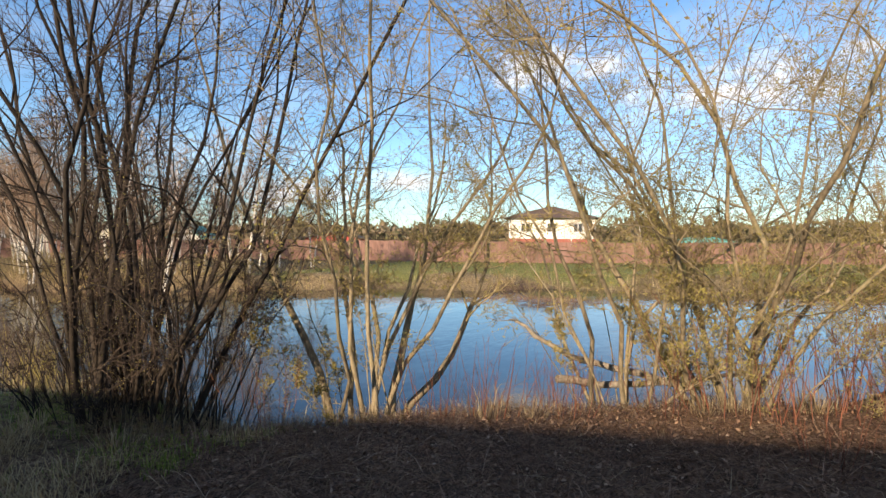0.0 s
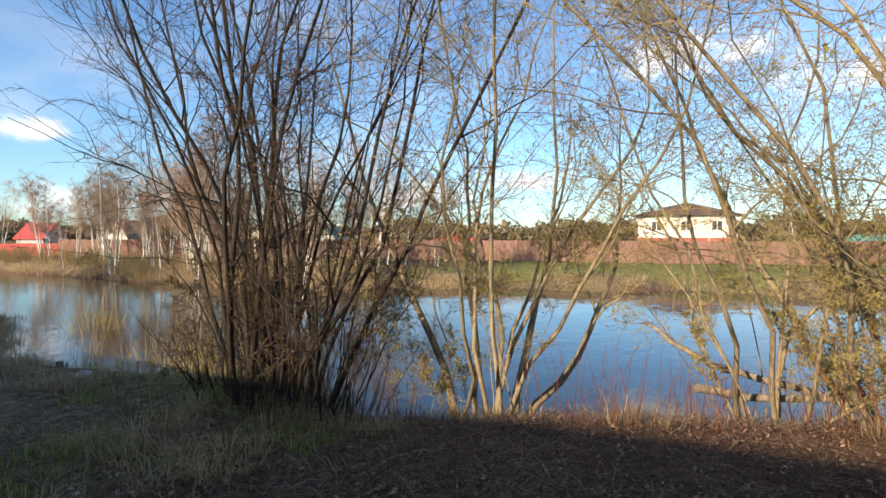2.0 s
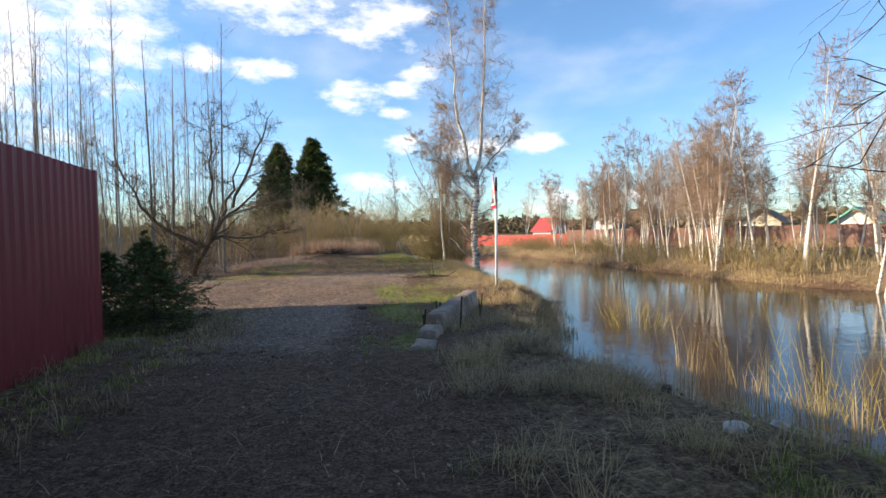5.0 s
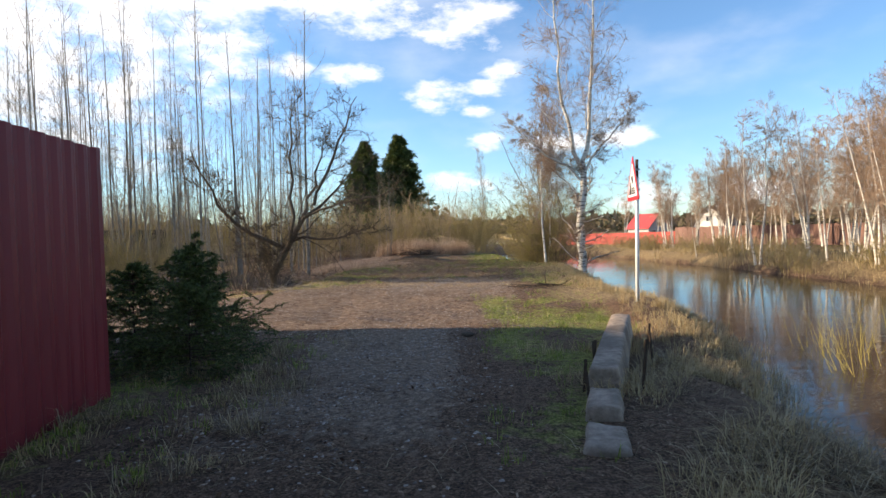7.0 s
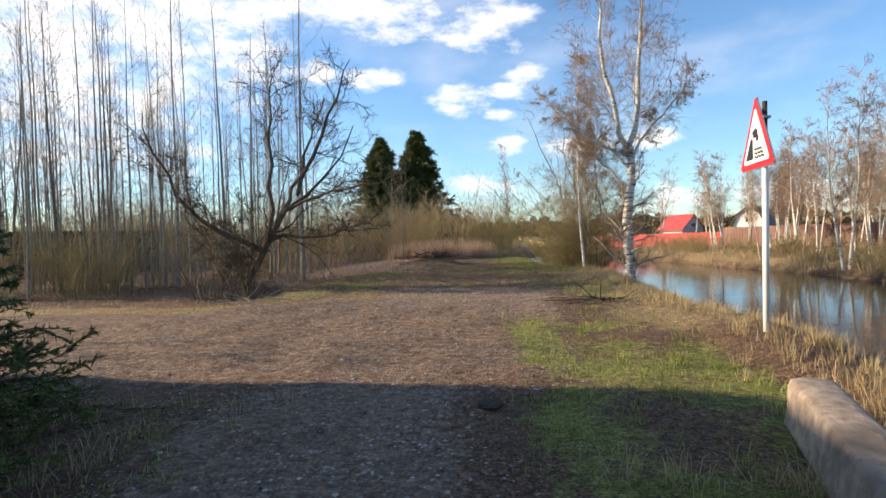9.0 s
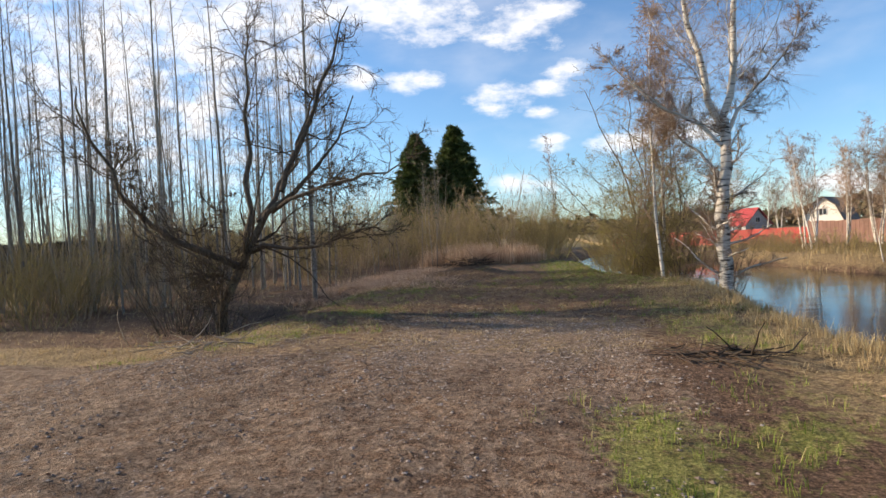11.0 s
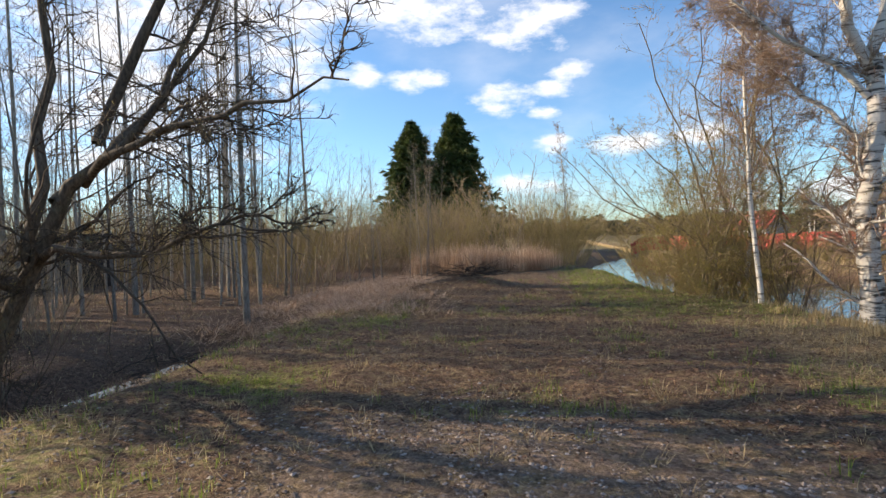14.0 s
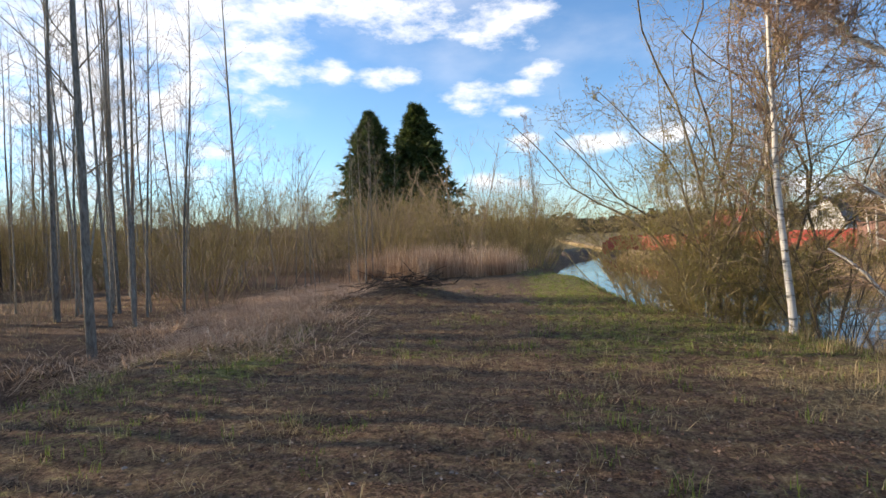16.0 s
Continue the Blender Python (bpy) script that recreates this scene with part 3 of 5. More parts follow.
def willow_clump(seed, n, lean, h0, h1, r0, r1, twigs=8, coarse=1.0, split=True, lo=0.15, slim=None):
    """A willow stool; lo is the bare share at the foot of its stems, slim the count of thin young rods."""
    rng = np.random.default_rng(seed)
    thick = clump_stems(rng, n, 0.35, lean, h0, h1, r0, r1, 11, 0.2, 0.03)
    thin = clump_stems(rng, n + 6 if slim is None else slim, 0.5, lean * 1.1, 1.0, 3.6, 0.006, 0.012, 11, 0.1, 0.03)
    stems = tuple(np.concatenate([u, v]) for u, v in zip(thick, thin))
    return tree("willow_clump", stems, rng, (M_WILLOW, M_WILLOW_TWIG), [
        dict(per=8, lo=lo, angle=38, length=0.46, k=9, wander=0.26, up=0.05, share=0.5, sides=5, wood=True),
        dict(per=twigs, lo=0.06, angle=44, length=0.6, k=6, wander=0.24, up=0.02, share=0.5, sides=3, least=0.0036 * coarse),
        dict(per=6, lo=0.08, angle=42, length=0.65, k=4, wander=0.26, up=0.04, share=0.6, sides=3, least=0.0024 * coarse)], (3, 0.024 * coarse), split=split)


def shoots(name, seed, n, spread, lean, h0, h1, r, mats, per=2):
    """Thin whips from one stool with few side twigs."""
    rng = np.random.default_rng(seed)
    stems = clump_stems(rng, n, spread, lean, h0, h1, r * 0.6, r, 6, 0.07, 0.02)
    return tree(name, stems, rng, mats, [dict(per=per, lo=0.3, angle=26, length=0.35, k=4, wander=0.12, up=0.06, share=0.6, sides=3, least=0.0025)], None, 4)


def crooked_tree():
    rng = np.random.default_rng(5)
    main = arr((0, 0, -0.2), (0.12, 0, 0.6), (0.4, 0, 1.3), (0.75, 0.05, 2.0), (1.15, 0.1, 2.6), (1.7, 0.15, 3.05), (2.15, 0.2, 3.4), (2.75, 0.1, 4.05), (3.2, 0, 4.8))
    up_ = arr((0.7, 0.03, 1.9), (0.72, 0.1, 2.6), (0.55, 0.2, 3.3), (0.7, 0.3, 4.0), (0.6, 0.35, 4.7), (0.75, 0.4, 5.3), (0.6, 0.4, 5.9), (0.8, 0.4, 6.4), (0.8, 0.4, 6.9))
    left = arr((0.4, 0, 1.4), (0.0, -0.3, 1.85), (-0.6, -0.5, 2.1), (-1.0, -0.7, 2.5), (-1.4, -0.8, 3.0), (-1.7, -0.9, 3.6), (-2.0, -1.0, 4.2), (-2.2, -1.0, 4.8), (-2.3, -1.0, 5.3))
    low = arr((0.7, 0.03, 1.8), (1.2, -0.2, 2.0), (1.7, -0.3, 1.9), (2.2, -0.4, 1.85), (2.6, -0.4, 1.9), (2.9, -0.5, 2.05), (3.2, -0.5, 2.1), (3.4, -0.5, 2.15), (3.6, -0.5, 2.2))
    r = np.array([[0.15, 0.13, 0.12, 0.105, 0.085, 0.065, 0.045, 0.03, 0.015], [0.08, 0.075, 0.07, 0.06, 0.05, 0.04, 0.03, 0.02, 0.012],
                  [0.1, 0.09, 0.08, 0.07, 0.06, 0.045, 0.035, 0.025, 0.012], [0.06, 0.055, 0.05, 0.04, 0.035, 0.03, 0.02, 0.015, 0.01]])
    up2 = arr((1.4, 0.1, 3.0), (1.6, 0.2, 3.6), (1.9, 0.2, 4.2), (2.1, 0.3, 4.8), (2.4, 0.3, 5.3), (2.6, 0.3, 5.8), (2.8, 0.3, 6.2), (2.9, 0.3, 6.5), (3.0, 0.3, 6.8))
    out = arr((1.2, 0.1, 2.65), (1.7, -0.1, 2.9), (2.2, -0.2, 2.95), (2.65, -0.3, 3.15), (3.1, -0.3, 3.1), (3.5, -0.4, 3.3), (3.9, -0.4, 3.25), (4.2, -0.4, 3.4), (4.5, -0.4, 3.4))
    back = arr((1.0, 0.1, 2.4), (1.1, 0.6, 2.9), (0.9, 1.1, 3.4), (1.2, 1.5, 3.9), (1.0, 1.9, 4.5), (1.3, 2.2, 5.0), (1.2, 2.5, 5.5), (1.5, 2.7, 6.0), (1.5, 2.9, 6.4))
    pts = np.stack([main, up_, left, low, up2, out, back]) + np.random.default_rng(2).normal(0, 0.055, (7, 9, 3))
    rad = np.concatenate([r, r[1:2], r[3:4], r[1:2]]) * 0.8
    s2 = clump_stems(rng, 4, 0.25, 0.6, 2.2, 4.2, 0.02, 0.035, 9, 0.08, 0.02)
    pts, rad = np.concatenate([pts, s2[0]]), np.concatenate([rad, s2[1]])
    return tree("crooked_willow_tree", (pts, rad), rng, (M_GNARL, M_GNARL), [
        dict(per=14, lo=0.22, angle=52, length=0.46, k=9, wander=0.26, up=0.03, share=0.34, sides=5, wood=True, least=0.012),
        dict(per=10, lo=0.06, angle=46, length=0.55, k=7, wander=0.22, up=0.03, share=0.55, sides=3, least=0.008),
        dict(per=6, lo=0.06, angle=44, length=0.66, k=5, wander=0.24, up=0.02, share=0.6, sides=3, least=0.0042)], (1, 0.014), split=True)


def birch(seed, h, r, stems=1, low=0.3, fullness=26, droop=-0.05, name="birch_tree", twigs=6, size=0.26):
    rng = np.random.default_rng(seed)
    a = rng.uniform(0, 6.28, stems)
    d0 = np.stack([np.cos(a) * 0.1, np.sin(a) * 0.1, np.ones(stems)], 1)
    st = sprout(rng, np.stack([np.cos(a) * 0.1, np.sin(a) * 0.1, np.full(stems, -0.3)], 1), d0, np.full(stems, h) * rng.uniform(0.88, 1.0, stems), np.full(stems, r), 14, 0.035, 0.02, 0.08)
    return tree(name, st, rng, (M_BIRCH, M_BIRCH_TWIG), [
        dict(per=fullness + 10, lo=low, hi=0.99, angle=42, length=size * 1.1, k=6, wander=0.12, up=0.05, share=0.35, sides=3, short=0.65, least=0.009),
        dict(per=twigs, lo=0.08, angle=42, length=0.6, k=4, wander=0.16, up=droop, share=0.55, sides=3, least=0.0055),
        dict(per=5, lo=0.08, angle=38, length=0.75, k=3, wander=0.16, up=droop * 2, share=0.7, sides=3, least=0.007)])


def big_birch():
    """An old birch: dark rough bole, two white stems from a fork, side limbs, a hanging crown of fine twigs."""
    rng = np.random.default_rng(21)
    u = np.linspace(0, 1, 13)
    bole = np.stack([0.1 * u + 0.05 * np.sin(u * 9), 0.04 * np.sin(u * 7), -0.4 + 5.4 * u], 1)
    right = np.stack([0.08 + 0.8 * np.sqrt(u) + 0.06 * np.sin(u * 13), 0.2 * u, 4.9 + 9.6 * u], 1)
    left = np.stack([0.08 - 1.25 * np.sqrt(u) + 0.07 * np.sin(u * 11), -0.3 * u, 4.8 + 8.6 * u], 1)
    limb = np.stack([0.05 - 3.3 * u, -0.5 * u, 4.3 + 2.6 * u + 0.15 * np.sin(u * 8)], 1)
    limb2 = np.stack([0.1 + 2.6 * u, 0.8 * u, 4.5 + 3.4 * u + 0.15 * np.sin(u * 7)], 1)
    limb3 = np.stack([0.05 - 1.9 * u, 1.3 * u, 3.4 + 2.9 * u + 0.12 * np.sin(u * 9)], 1)
    rad = np.stack([np.linspace(0.2, 0.13, 13), np.linspace(0.105, 0.012, 13), np.linspace(0.1, 0.012, 13), np.linspace(0.06, 0.01, 13), np.linspace(0.06, 0.01, 13), np.linspace(0.05, 0.01, 13)])
    pts = np.stack([bole, right, left, limb, limb2, limb3]) + rng.normal(0, 0.035, (6, 13, 3))
    top = tree("birch_tree", (pts, rad), rng, (M_BIRCH, M_BIRCH_TWIG), [
        dict(per=30, lo=0.1, hi=0.99, angle=50, length=0.3, k=8, wander=0.15, up=0.03, share=0.24, sides=4, short=0.5, least=0.009, wood=True),
        dict(per=17, lo=0.03, angle=46, length=0.5, k=5, wander=0.18, up=-0.02, share=0.5, sides=3, least=0.006),
        dict(per=8, lo=0.06, angle=40, length=0.75, k=3, wander=0.2, up=-0.1, share=0.6, sides=3, least=0.0042)], None, 10, split=True)
    bole_ob = next(c for c in top.children if c.name.startswith("stem") and len(c.children) and min(v.co.z for v in c.data.vertices) < 0)
    bole_ob.data.materials[0] = M_OLD_BIRCH
    bole_ob["label"] = "white bark cracked with black patches"
    return top


def slender(seed, h, r):
    """A tall thin grove tree with short upswept twigs near the top."""
    rng = np.random.default_rng(seed)
    st = sprout(rng, np.array([[0, 0, -0.3]]), np.array([[rng.normal(0, 0.04), rng.normal(0, 0.04), 1]]), np.array([h]), np.array([r]), 12, 0.02, 0.02, 0.12)
    return tree("aspen_tree", st, rng, (M_GREY, M_GREY_TWIG), [
        dict(per=28, lo=0.26, hi=0.99, angle=44, length=0.19, k=6, wander=0.14, up=0.08, share=0.28, sides=3, short=0.45, least=0.007),
        dict(per=4, lo=0.1, angle=40, length=0.6, k=4, wander=0.2, up=0.05, share=0.6, sides=3, least=0.005)], None, 7)


def brush(seed, n, spread, h0, h1, mats, lean=0.35, per=5, bud=(1, 0.05)):
    """A thicket of thin stems with fine twigs."""
    rng = np.random.default_rng(seed)
    stems = clump_stems(rng, n, spread, lean, h0, h1, 0.007, 0.02, 7, 0.11, 0.02)
    return tree("brushwood", stems, rng, mats, [
        dict(per=per, lo=0.2, angle=30, length=0.42, k=5, wander=0.14, up=0.08, share=0.6, sides=3, least=0.006),
        dict(per=5, lo=0.1, angle=36, length=0.65, k=3, wander=0.22, up=0.04, share=0.6, sides=3, least=0.005)], bud, 4)


def spruce(seed, h, w, whorls, per, needles, size, name="spruce_tree", bare=0.04):
    """A spruce: straight trunk, drooping whorled boughs and needle sprays."""
    rng = np.random.default_rng(seed)
    top = empty(name, 0, 0, 0)
    st = sprout(rng, np.array([[0, 0, -0.2]]), np.array([[0, 0, 1.0]]), np.array([h + 0.2]), np.array([h * 0.014]), 12, 0.008, 0.02, 0.05)
    n = whorls * per
    t = np.repeat(np.linspace(bare, 0.97, whorls), per) + rng.normal(0, 0.012, n)
    a = rng.uniform(0, 6.283, n)
    L = w * np.maximum(1 - t, 0.03) ** 0.75 * rng.uniform(0.6, 1.18, n)
    p0 = np.stack([np.zeros(n), np.zeros(n), t * h], 1)
    d0 = np.stack([np.cos(a), np.sin(a), 0.35 * t - 0.12], 1)
    bp, br = sprout(rng, p0, d0, L, np.full(n, 0.006 + h * 0.0012), 7, 0.06, 0.02, 0.3)
    sp, sd, sr, _, par = fork(rng, bp, br, 6, 0.15, 0.98, 55, 10)
    sL = L[par] * rng.uniform(0.2, 0.4, len(par))
    sp_, sr_ = sprout(rng, sp, sd * np.array([1, 1, 0.4]), sL, np.full(len(par), 0.004), 4, 0.08, -0.05, 0.5)
    obj("trunk", *tubes([(st[0], st[1], 7)]), M_ALDER, top)
    obj("bough_mass", *tubes([(bp, br, 4), (sp_, sr_, 3)]), M_ALDER_TWIG, top)["kind"] = "stuff"
    vs = []
    for pts, m in ((bp, needles), (sp_, needles)):
        par = np.repeat(np.arange(len(pts)), m)
        k = pts.shape[1]
        tt = rng.uniform(0.1, 1, len(par)) * (k - 1)
        i = np.minimum(tt.astype(int), k - 2)
        fr = (tt - i)[:, None]
        p = pts[par, i] * (1 - fr) + pts[par, i + 1] * fr
        tan = unit(pts[par, i + 1] - pts[par, i])
        d = unit(tan + rng.normal(0, 0.55, (len(par), 3)) + np.array([0, 0, -0.1]))
        s = unit(np.cross(d, rng.normal(0, 1, (len(par), 3))))
        l_ = size * rng.uniform(0.6, 1.4, len(par))[:, None]
        vs.append(np.stack([p - s * l_ * 0.13, p + d * l_, p + s * l_ * 0.13], 1).reshape(-1, 3))
    v = np.concatenate(vs)
    obj("foliage", v, np.arange(len(v)).reshape(-1, 3), M_NEEDLE, top, smooth=False)["kind"] = "stuff"
    return top


def put(ob, x, y, dz=0.0, rz=0.0, s=1.0, rx=0.0, ry=0.0):
    ob.matrix_world = pose(x, y, max(height(x, y), WATER - 0.3) + dz, rx, ry, rz)
    ob.scale = (s, s, s)
    return ob


def again(src, x, y, rz, s, dz=0.0):
    c = copy_thing(src, pose(x, y, max(height(x, y), WATER - 0.3) + dz, 0, 0, rz))
    c.scale = (s, s, s)
    return c


# the bank at the start
tagged(put(alder_clump(), 3.82, -6.75), "dark-barked alder clump of many stems on the bank", "tree")
tagged(put(willow_clump(31, 9, 0.45, 4.6, 7.0, 0.014, 0.036, 8, 1.0, True, 0.34, 7), 5.08, -8.45, 0.05), "pale tan willow clump leaning over the pond", "tree", "bank willows")
tagged(put(willow_clump(32, 8, 0.5, 5.0, 7.2, 0.014, 0.03, 8, 1.0, True, 0.36, 5), 6.6, -10.9, 0.1), "budding willow clump with crossing twigs", "tree", "bank willows")
tagged(put(willow_clump(33, 11, 0.6, 4.8, 7.2, 0.018, 0.042, 10, 1.0, True, 0.2, 16), 6.75, -12.1, 0.05), "wide budding willow with stems leaning over water", "tree", "bank willows")
tagged(put(willow_clump(34, 11, 0.6, 4.8, 7.2, 0.018, 0.042, 10, 1.0, True, 0.18, 18), 7.4, -14.0, 0.05), "dense budding willow clump beside dry grass", "tree", "bank willows")


def leaning_stem(name, pts, r0, r1, label, seed, mats=(M_WILLOW, M_WILLOW_TWIG), per=7):
    """One bent stem through given waypoints, with side twigs."""
    rng = np.random.default_rng(seed)
    p = np.array(pts, float)
    t = np.linspace(0, len(p) - 1, 12)
    q = np.stack([np.interp(t, np.arange(len(p)), p[:, i]) for i in range(3)], 1)
    q[1:-1] = (q[:-2] + 2 * q[1:-1] + q[2:]) / 4
    q[1:] += np.cumsum(rng.normal(0, 0.045, (11, 3)), 0)
    base = q[0].copy()
    top = tree(name, ((q - base)[None], np.linspace(r0, r1, 12)[None]), rng, mats, [
        dict(per=per, lo=0.3, angle=38, length=0.3, k=6, wander=0.16, up=0.06, share=0.45, sides=4, wood=True),
        dict(per=7, lo=0.2, angle=40, length=0.5, k=5, wander=0.2, up=0.04, share=0.6, sides=3),
        dict(per=5, lo=0.2, angle=40, length=0.5, k=4, wander=0.22, up=0.04, share=0.6, sides=3)], (1, 0.025))
    top.matrix_world = Matrix.Translation(Vector(base))
    tagged(top, label, "tree")


leaning_stem("willow_tree", [(5.0, -8.35, -0.5), (5.05, -7.9, 0.3), (5.15, -7.2, 1.2), (5.3, -6.35, 2.28), (5.4, -5.7, 3.6), (5.5, -5.4, 5.0)], 0.05, 0.01, "grey willow stem leaning towards the alder clump", 41)
leaning_stem("willow_tree", [(5.5, -8.6, -0.45), (5.9, -8.8, 0.2), (6.4, -9.05, 0.75), (6.75, -9.2, 1.25), (7.2, -9.2, 2.2), (7.6, -9.0, 3.6)], 0.05, 0.008, "pale willow stem leaning out over the water", 42)
leaning_stem("willow_tree", [(5.55, -8.55, -0.45), (5.8, -8.5, 0.5), (6.2, -8.5, 1.1), (6.49, -8.5, 1.67), (6.7, -8.4, 3.0), (6.9, -8.3, 5.4)], 0.052, 0.01, "upright pale willow stem forking high", 43)
leaning_stem("willow_tree", [(7.0, -11.7, -0.3), (7.0, -11.2, 0.6), (7.1, -10.7, 1.5), (7.2, -10.2, 2.4), (7.3, -9.8, 3.6), (7.2, -9.3, 5.2)], 0.05, 0.01, "pale willow stem arching across the view", 44)
leaning_stem("fallen_branch", [(7.7, -11.6, -0.1), (7.2, -11.0, 0.1), (6.9, -10.4, 0.35), (6.6, -10.0, 0.6), (6.5, -9.7, 0.98), (6.49, -9.55, 1.02)], 0.05, 0.012, "dead bleached branch lying over the water", 45, (M_DEADWOOD, M_DEADWOOD), 3)
leaning_stem("fallen_branch", [(6.6, -10.2, 0.1), (7.2, -11.0, 0.05), (7.9, -11.9, 0.1), (8.4, -12.6, 0.2)], 0.05, 0.02, "dead branch resting on the bank shrubs", 46, (M_DEADWOOD, M_DEADWOOD), 4)

red = shoots("red_shoots", 51, 16, 0.45, 0.35, 0.6, 1.5, 0.008, (M_RED, M_RED))
tagged(put(red, 5.9, -12.1), "reddish bare shoots at the bank edge", "shrub", "red shoots")
rng0 = np.random.default_rng(7)
for x, y, s in ((6.1, -12.6, 1.1), (6.3, -13.2, 1), (5.7, -11.4, 0.7), (5.4, -10.6, 0.6), (5.1, -9.9, 0.75), (4.85, -9.4, 0.7), (6.6, -13.9, 1.1), (7.0, -12.9, 1.2), (3.9, -8.2, 0.7), (6.6, -9.7, 0.7), (6.9, -10.2, 0.8), (7.2, -10.7, 0.75), (6.2, -9.3, 0.6), (7.5, -11.3, 0.9), (7.7, -12.0, 1.0), (7.2, -13.4, 1.1), (5.0, -12.6, 0.5), (5.5, -13.3, 0.6), (6.0, -10.3, 0.6)):
    again(red, x, y, rng0.uniform(0, 360), s)
foot = shoots("alder_shoots", 54, 30, 0.45, 0.5, 0.4, 1.5, 0.009, (M_ALDER, M_ALDER_TWIG), 4)
tagged(put(foot, 3.75, -6.85), "dark thin shoots crowding the alder foot", "shrub", "alder shoots")
for x, y, s in ((4.1, -6.4, 1.0), (3.4, -6.5, 0.9), (4.2, -7.1, 1.1), (3.9, -6.1, 0.8), (3.4, -7.0, 0.8)):
    again(foot, x, y, rng0.uniform(0, 360), s)
yel = shoots("yellow_willow_shoots", 52, 34, 0.6, 0.5, 0.8, 1.9, 0.008, (M_YELLOW, M_YELLOW))
tagged(put(yel, 4.9, -3.4), "thin yellow willow shoots standing in water", "shrub", "yellow shoots")
for x, y, s in ((5.3, -4.0, 0.9), (4.6, -2.7, 0.8), (5.5, -3.0, 0.75), (5.6, 2.6, 0.8), (5.9, 4.2, 0.7)):
    again(yel, x, y, rng0.uniform(0, 360), s)

# along the track
wil = willow_clump(36, 7, 0.28, 4.6, 7.8, 0.018, 0.04, 7, 1.35, False)
tagged(put(wil, 3.6, 22.6, 0.05), "budding willow clump beside the birches", "tree", "track willows")
for x, y, rz, s in ((4.0, 25.6, 210, 0.9), (4.8, 21.8, 300, 0.9), (4.6, 23.8, 20, 1.05)):
    again(wil, x, y, rz, s, 0.05)
tagged(put(crooked_tree(), -6.7, 14.1), "crooked bare willow tree forking beside the ditch", "tree")
cs = shoots("basal_shoots", 53, 22, 0.4, 0.6, 0.8, 2.4, 0.014, (M_GNARL, M_GNARL), 4)
tagged(put(cs, -6.75, 14.05), "thicket of bare shoots at a tree foot", "shrub", "basal shoots")
again(cs, -7.5, 13.9, 90, 0.9)
again(cs, -8.1, 14.6, 200, 1.1)
again(cs, 5.2, 20.1, 40, 1.1)
again(cs, 4.3, 20.3, 140, 0.9)
tagged(put(big_birch(), 5.2, 19.5), "tall bare birch with forked white trunk by the pond", "tree")
b2 = birch(22, 9.5, 0.06, 1, 0.2, 44, -0.05, size=0.2, twigs=8)
tagged(put(b2, 3.85, 20.2, -0.05, 0, 1, 0, 5), "slim white birch at the water's edge", "tree", "bank birches")
again(b2, 4.2, 22.6, 130, 1.1)
brown = brush(61, 18, 0.8, 1.2, 4.8, (M_BROWN_TWIG, M_BROWN_TWIG), 0.55, 5, (1, 0.03))
olive = brush(62, 20, 0.8, 1.4, 4.2, (M_OLIVE_TWIG, M_OLIVE_TWIG), 0.75, 7, (1, 0.045))
tagged(put(olive, 3.6, 22.3, 0, 0, 0.75), "budding olive willow thicket on the bank", "shrub", "bank thickets")
tagged(put(brown, -8.5, 27), "brown leafless brushwood thicket", "shrub", "brush thickets")
for x, y, s in ((3.7, 24.4, 0.6), (4.3, 21.6, 0.5), (4.4, 27.4, 0.8), (3.5, 26.2, 0.9), (4.2, 28.6, 0.8), (3.8, 27.5, 0.75), (3.4, 24.9, 0.55), (0.8, 36.6, 0.8), (1.5, 38.6, 0.95), (0.3, 38.2, 1.1)):
    again(olive, x, y, rng0.uniform(0, 360), s)
for i in range(26):
    x, y = rng0.uniform(-14, -4.5), rng0.uniform(29.5, 46)
    if x > -6.5 and y < 30:
        x -= 4
    again(brown if rng0.uniform() < 0.65 else olive, x, y, rng0.uniform(0, 360), rng0.uniform(0.55, 1.3))
for i in range(24):
    x, y = rng0.uniform(-7, 2.2), rng0.uniform(37, 52)
    again(olive if rng0.uniform() < 0.6 else brown, x, y, rng0.uniform(0, 360), rng0.uniform(0.9, 1.4))
for i in range(34):
    x, y = rng0.uniform(-48, -9), rng0.uniform(40, 60)
    again(olive if i % 3 else brown, x, y, rng0.uniform(0, 360), rng0.uniform(1.2, 1.9))
for i in range(14):
    again(brown if i % 3 else olive, rng0.uniform(-36, -18), rng0.uniform(31, 40), rng0.uniform(0, 360), rng0.uniform(1.0, 1.5))
for i in range(13):
    again(brown if i % 3 else olive, rng0.uniform(-18, -11.5), rng0.uniform(17.6, 20.8), rng0.uniform(0, 360), rng0.uniform(0.45, 0.8))
for i in range(9):
    again(olive if i % 3 else brown, rng0.uniform(-17.5, -11), rng0.uniform(14.6, 17.6), rng0.uniform(0, 360), rng0.uniform(0.6, 0.85))
for i in range(3):
    again(brown, rng0.uniform(-14, -9), rng0.uniform(15.5, 19), rng0.uniform(0, 360), rng0.uniform(0.35, 0.5))
for i in range(7):
    again(brown, rng0.uniform(-24, -8.5), rng0.uniform(22, 29), rng0.uniform(0, 360), rng0.uniform(0.3, 0.55))
for i in range(18):
    x, y = rng0.uniform(-27, -11), rng0.uniform(25, 46)
    again(olive if i % 2 else brown, x, y, rng0.uniform(0, 360), rng0.uniform(0.7, 1.3))

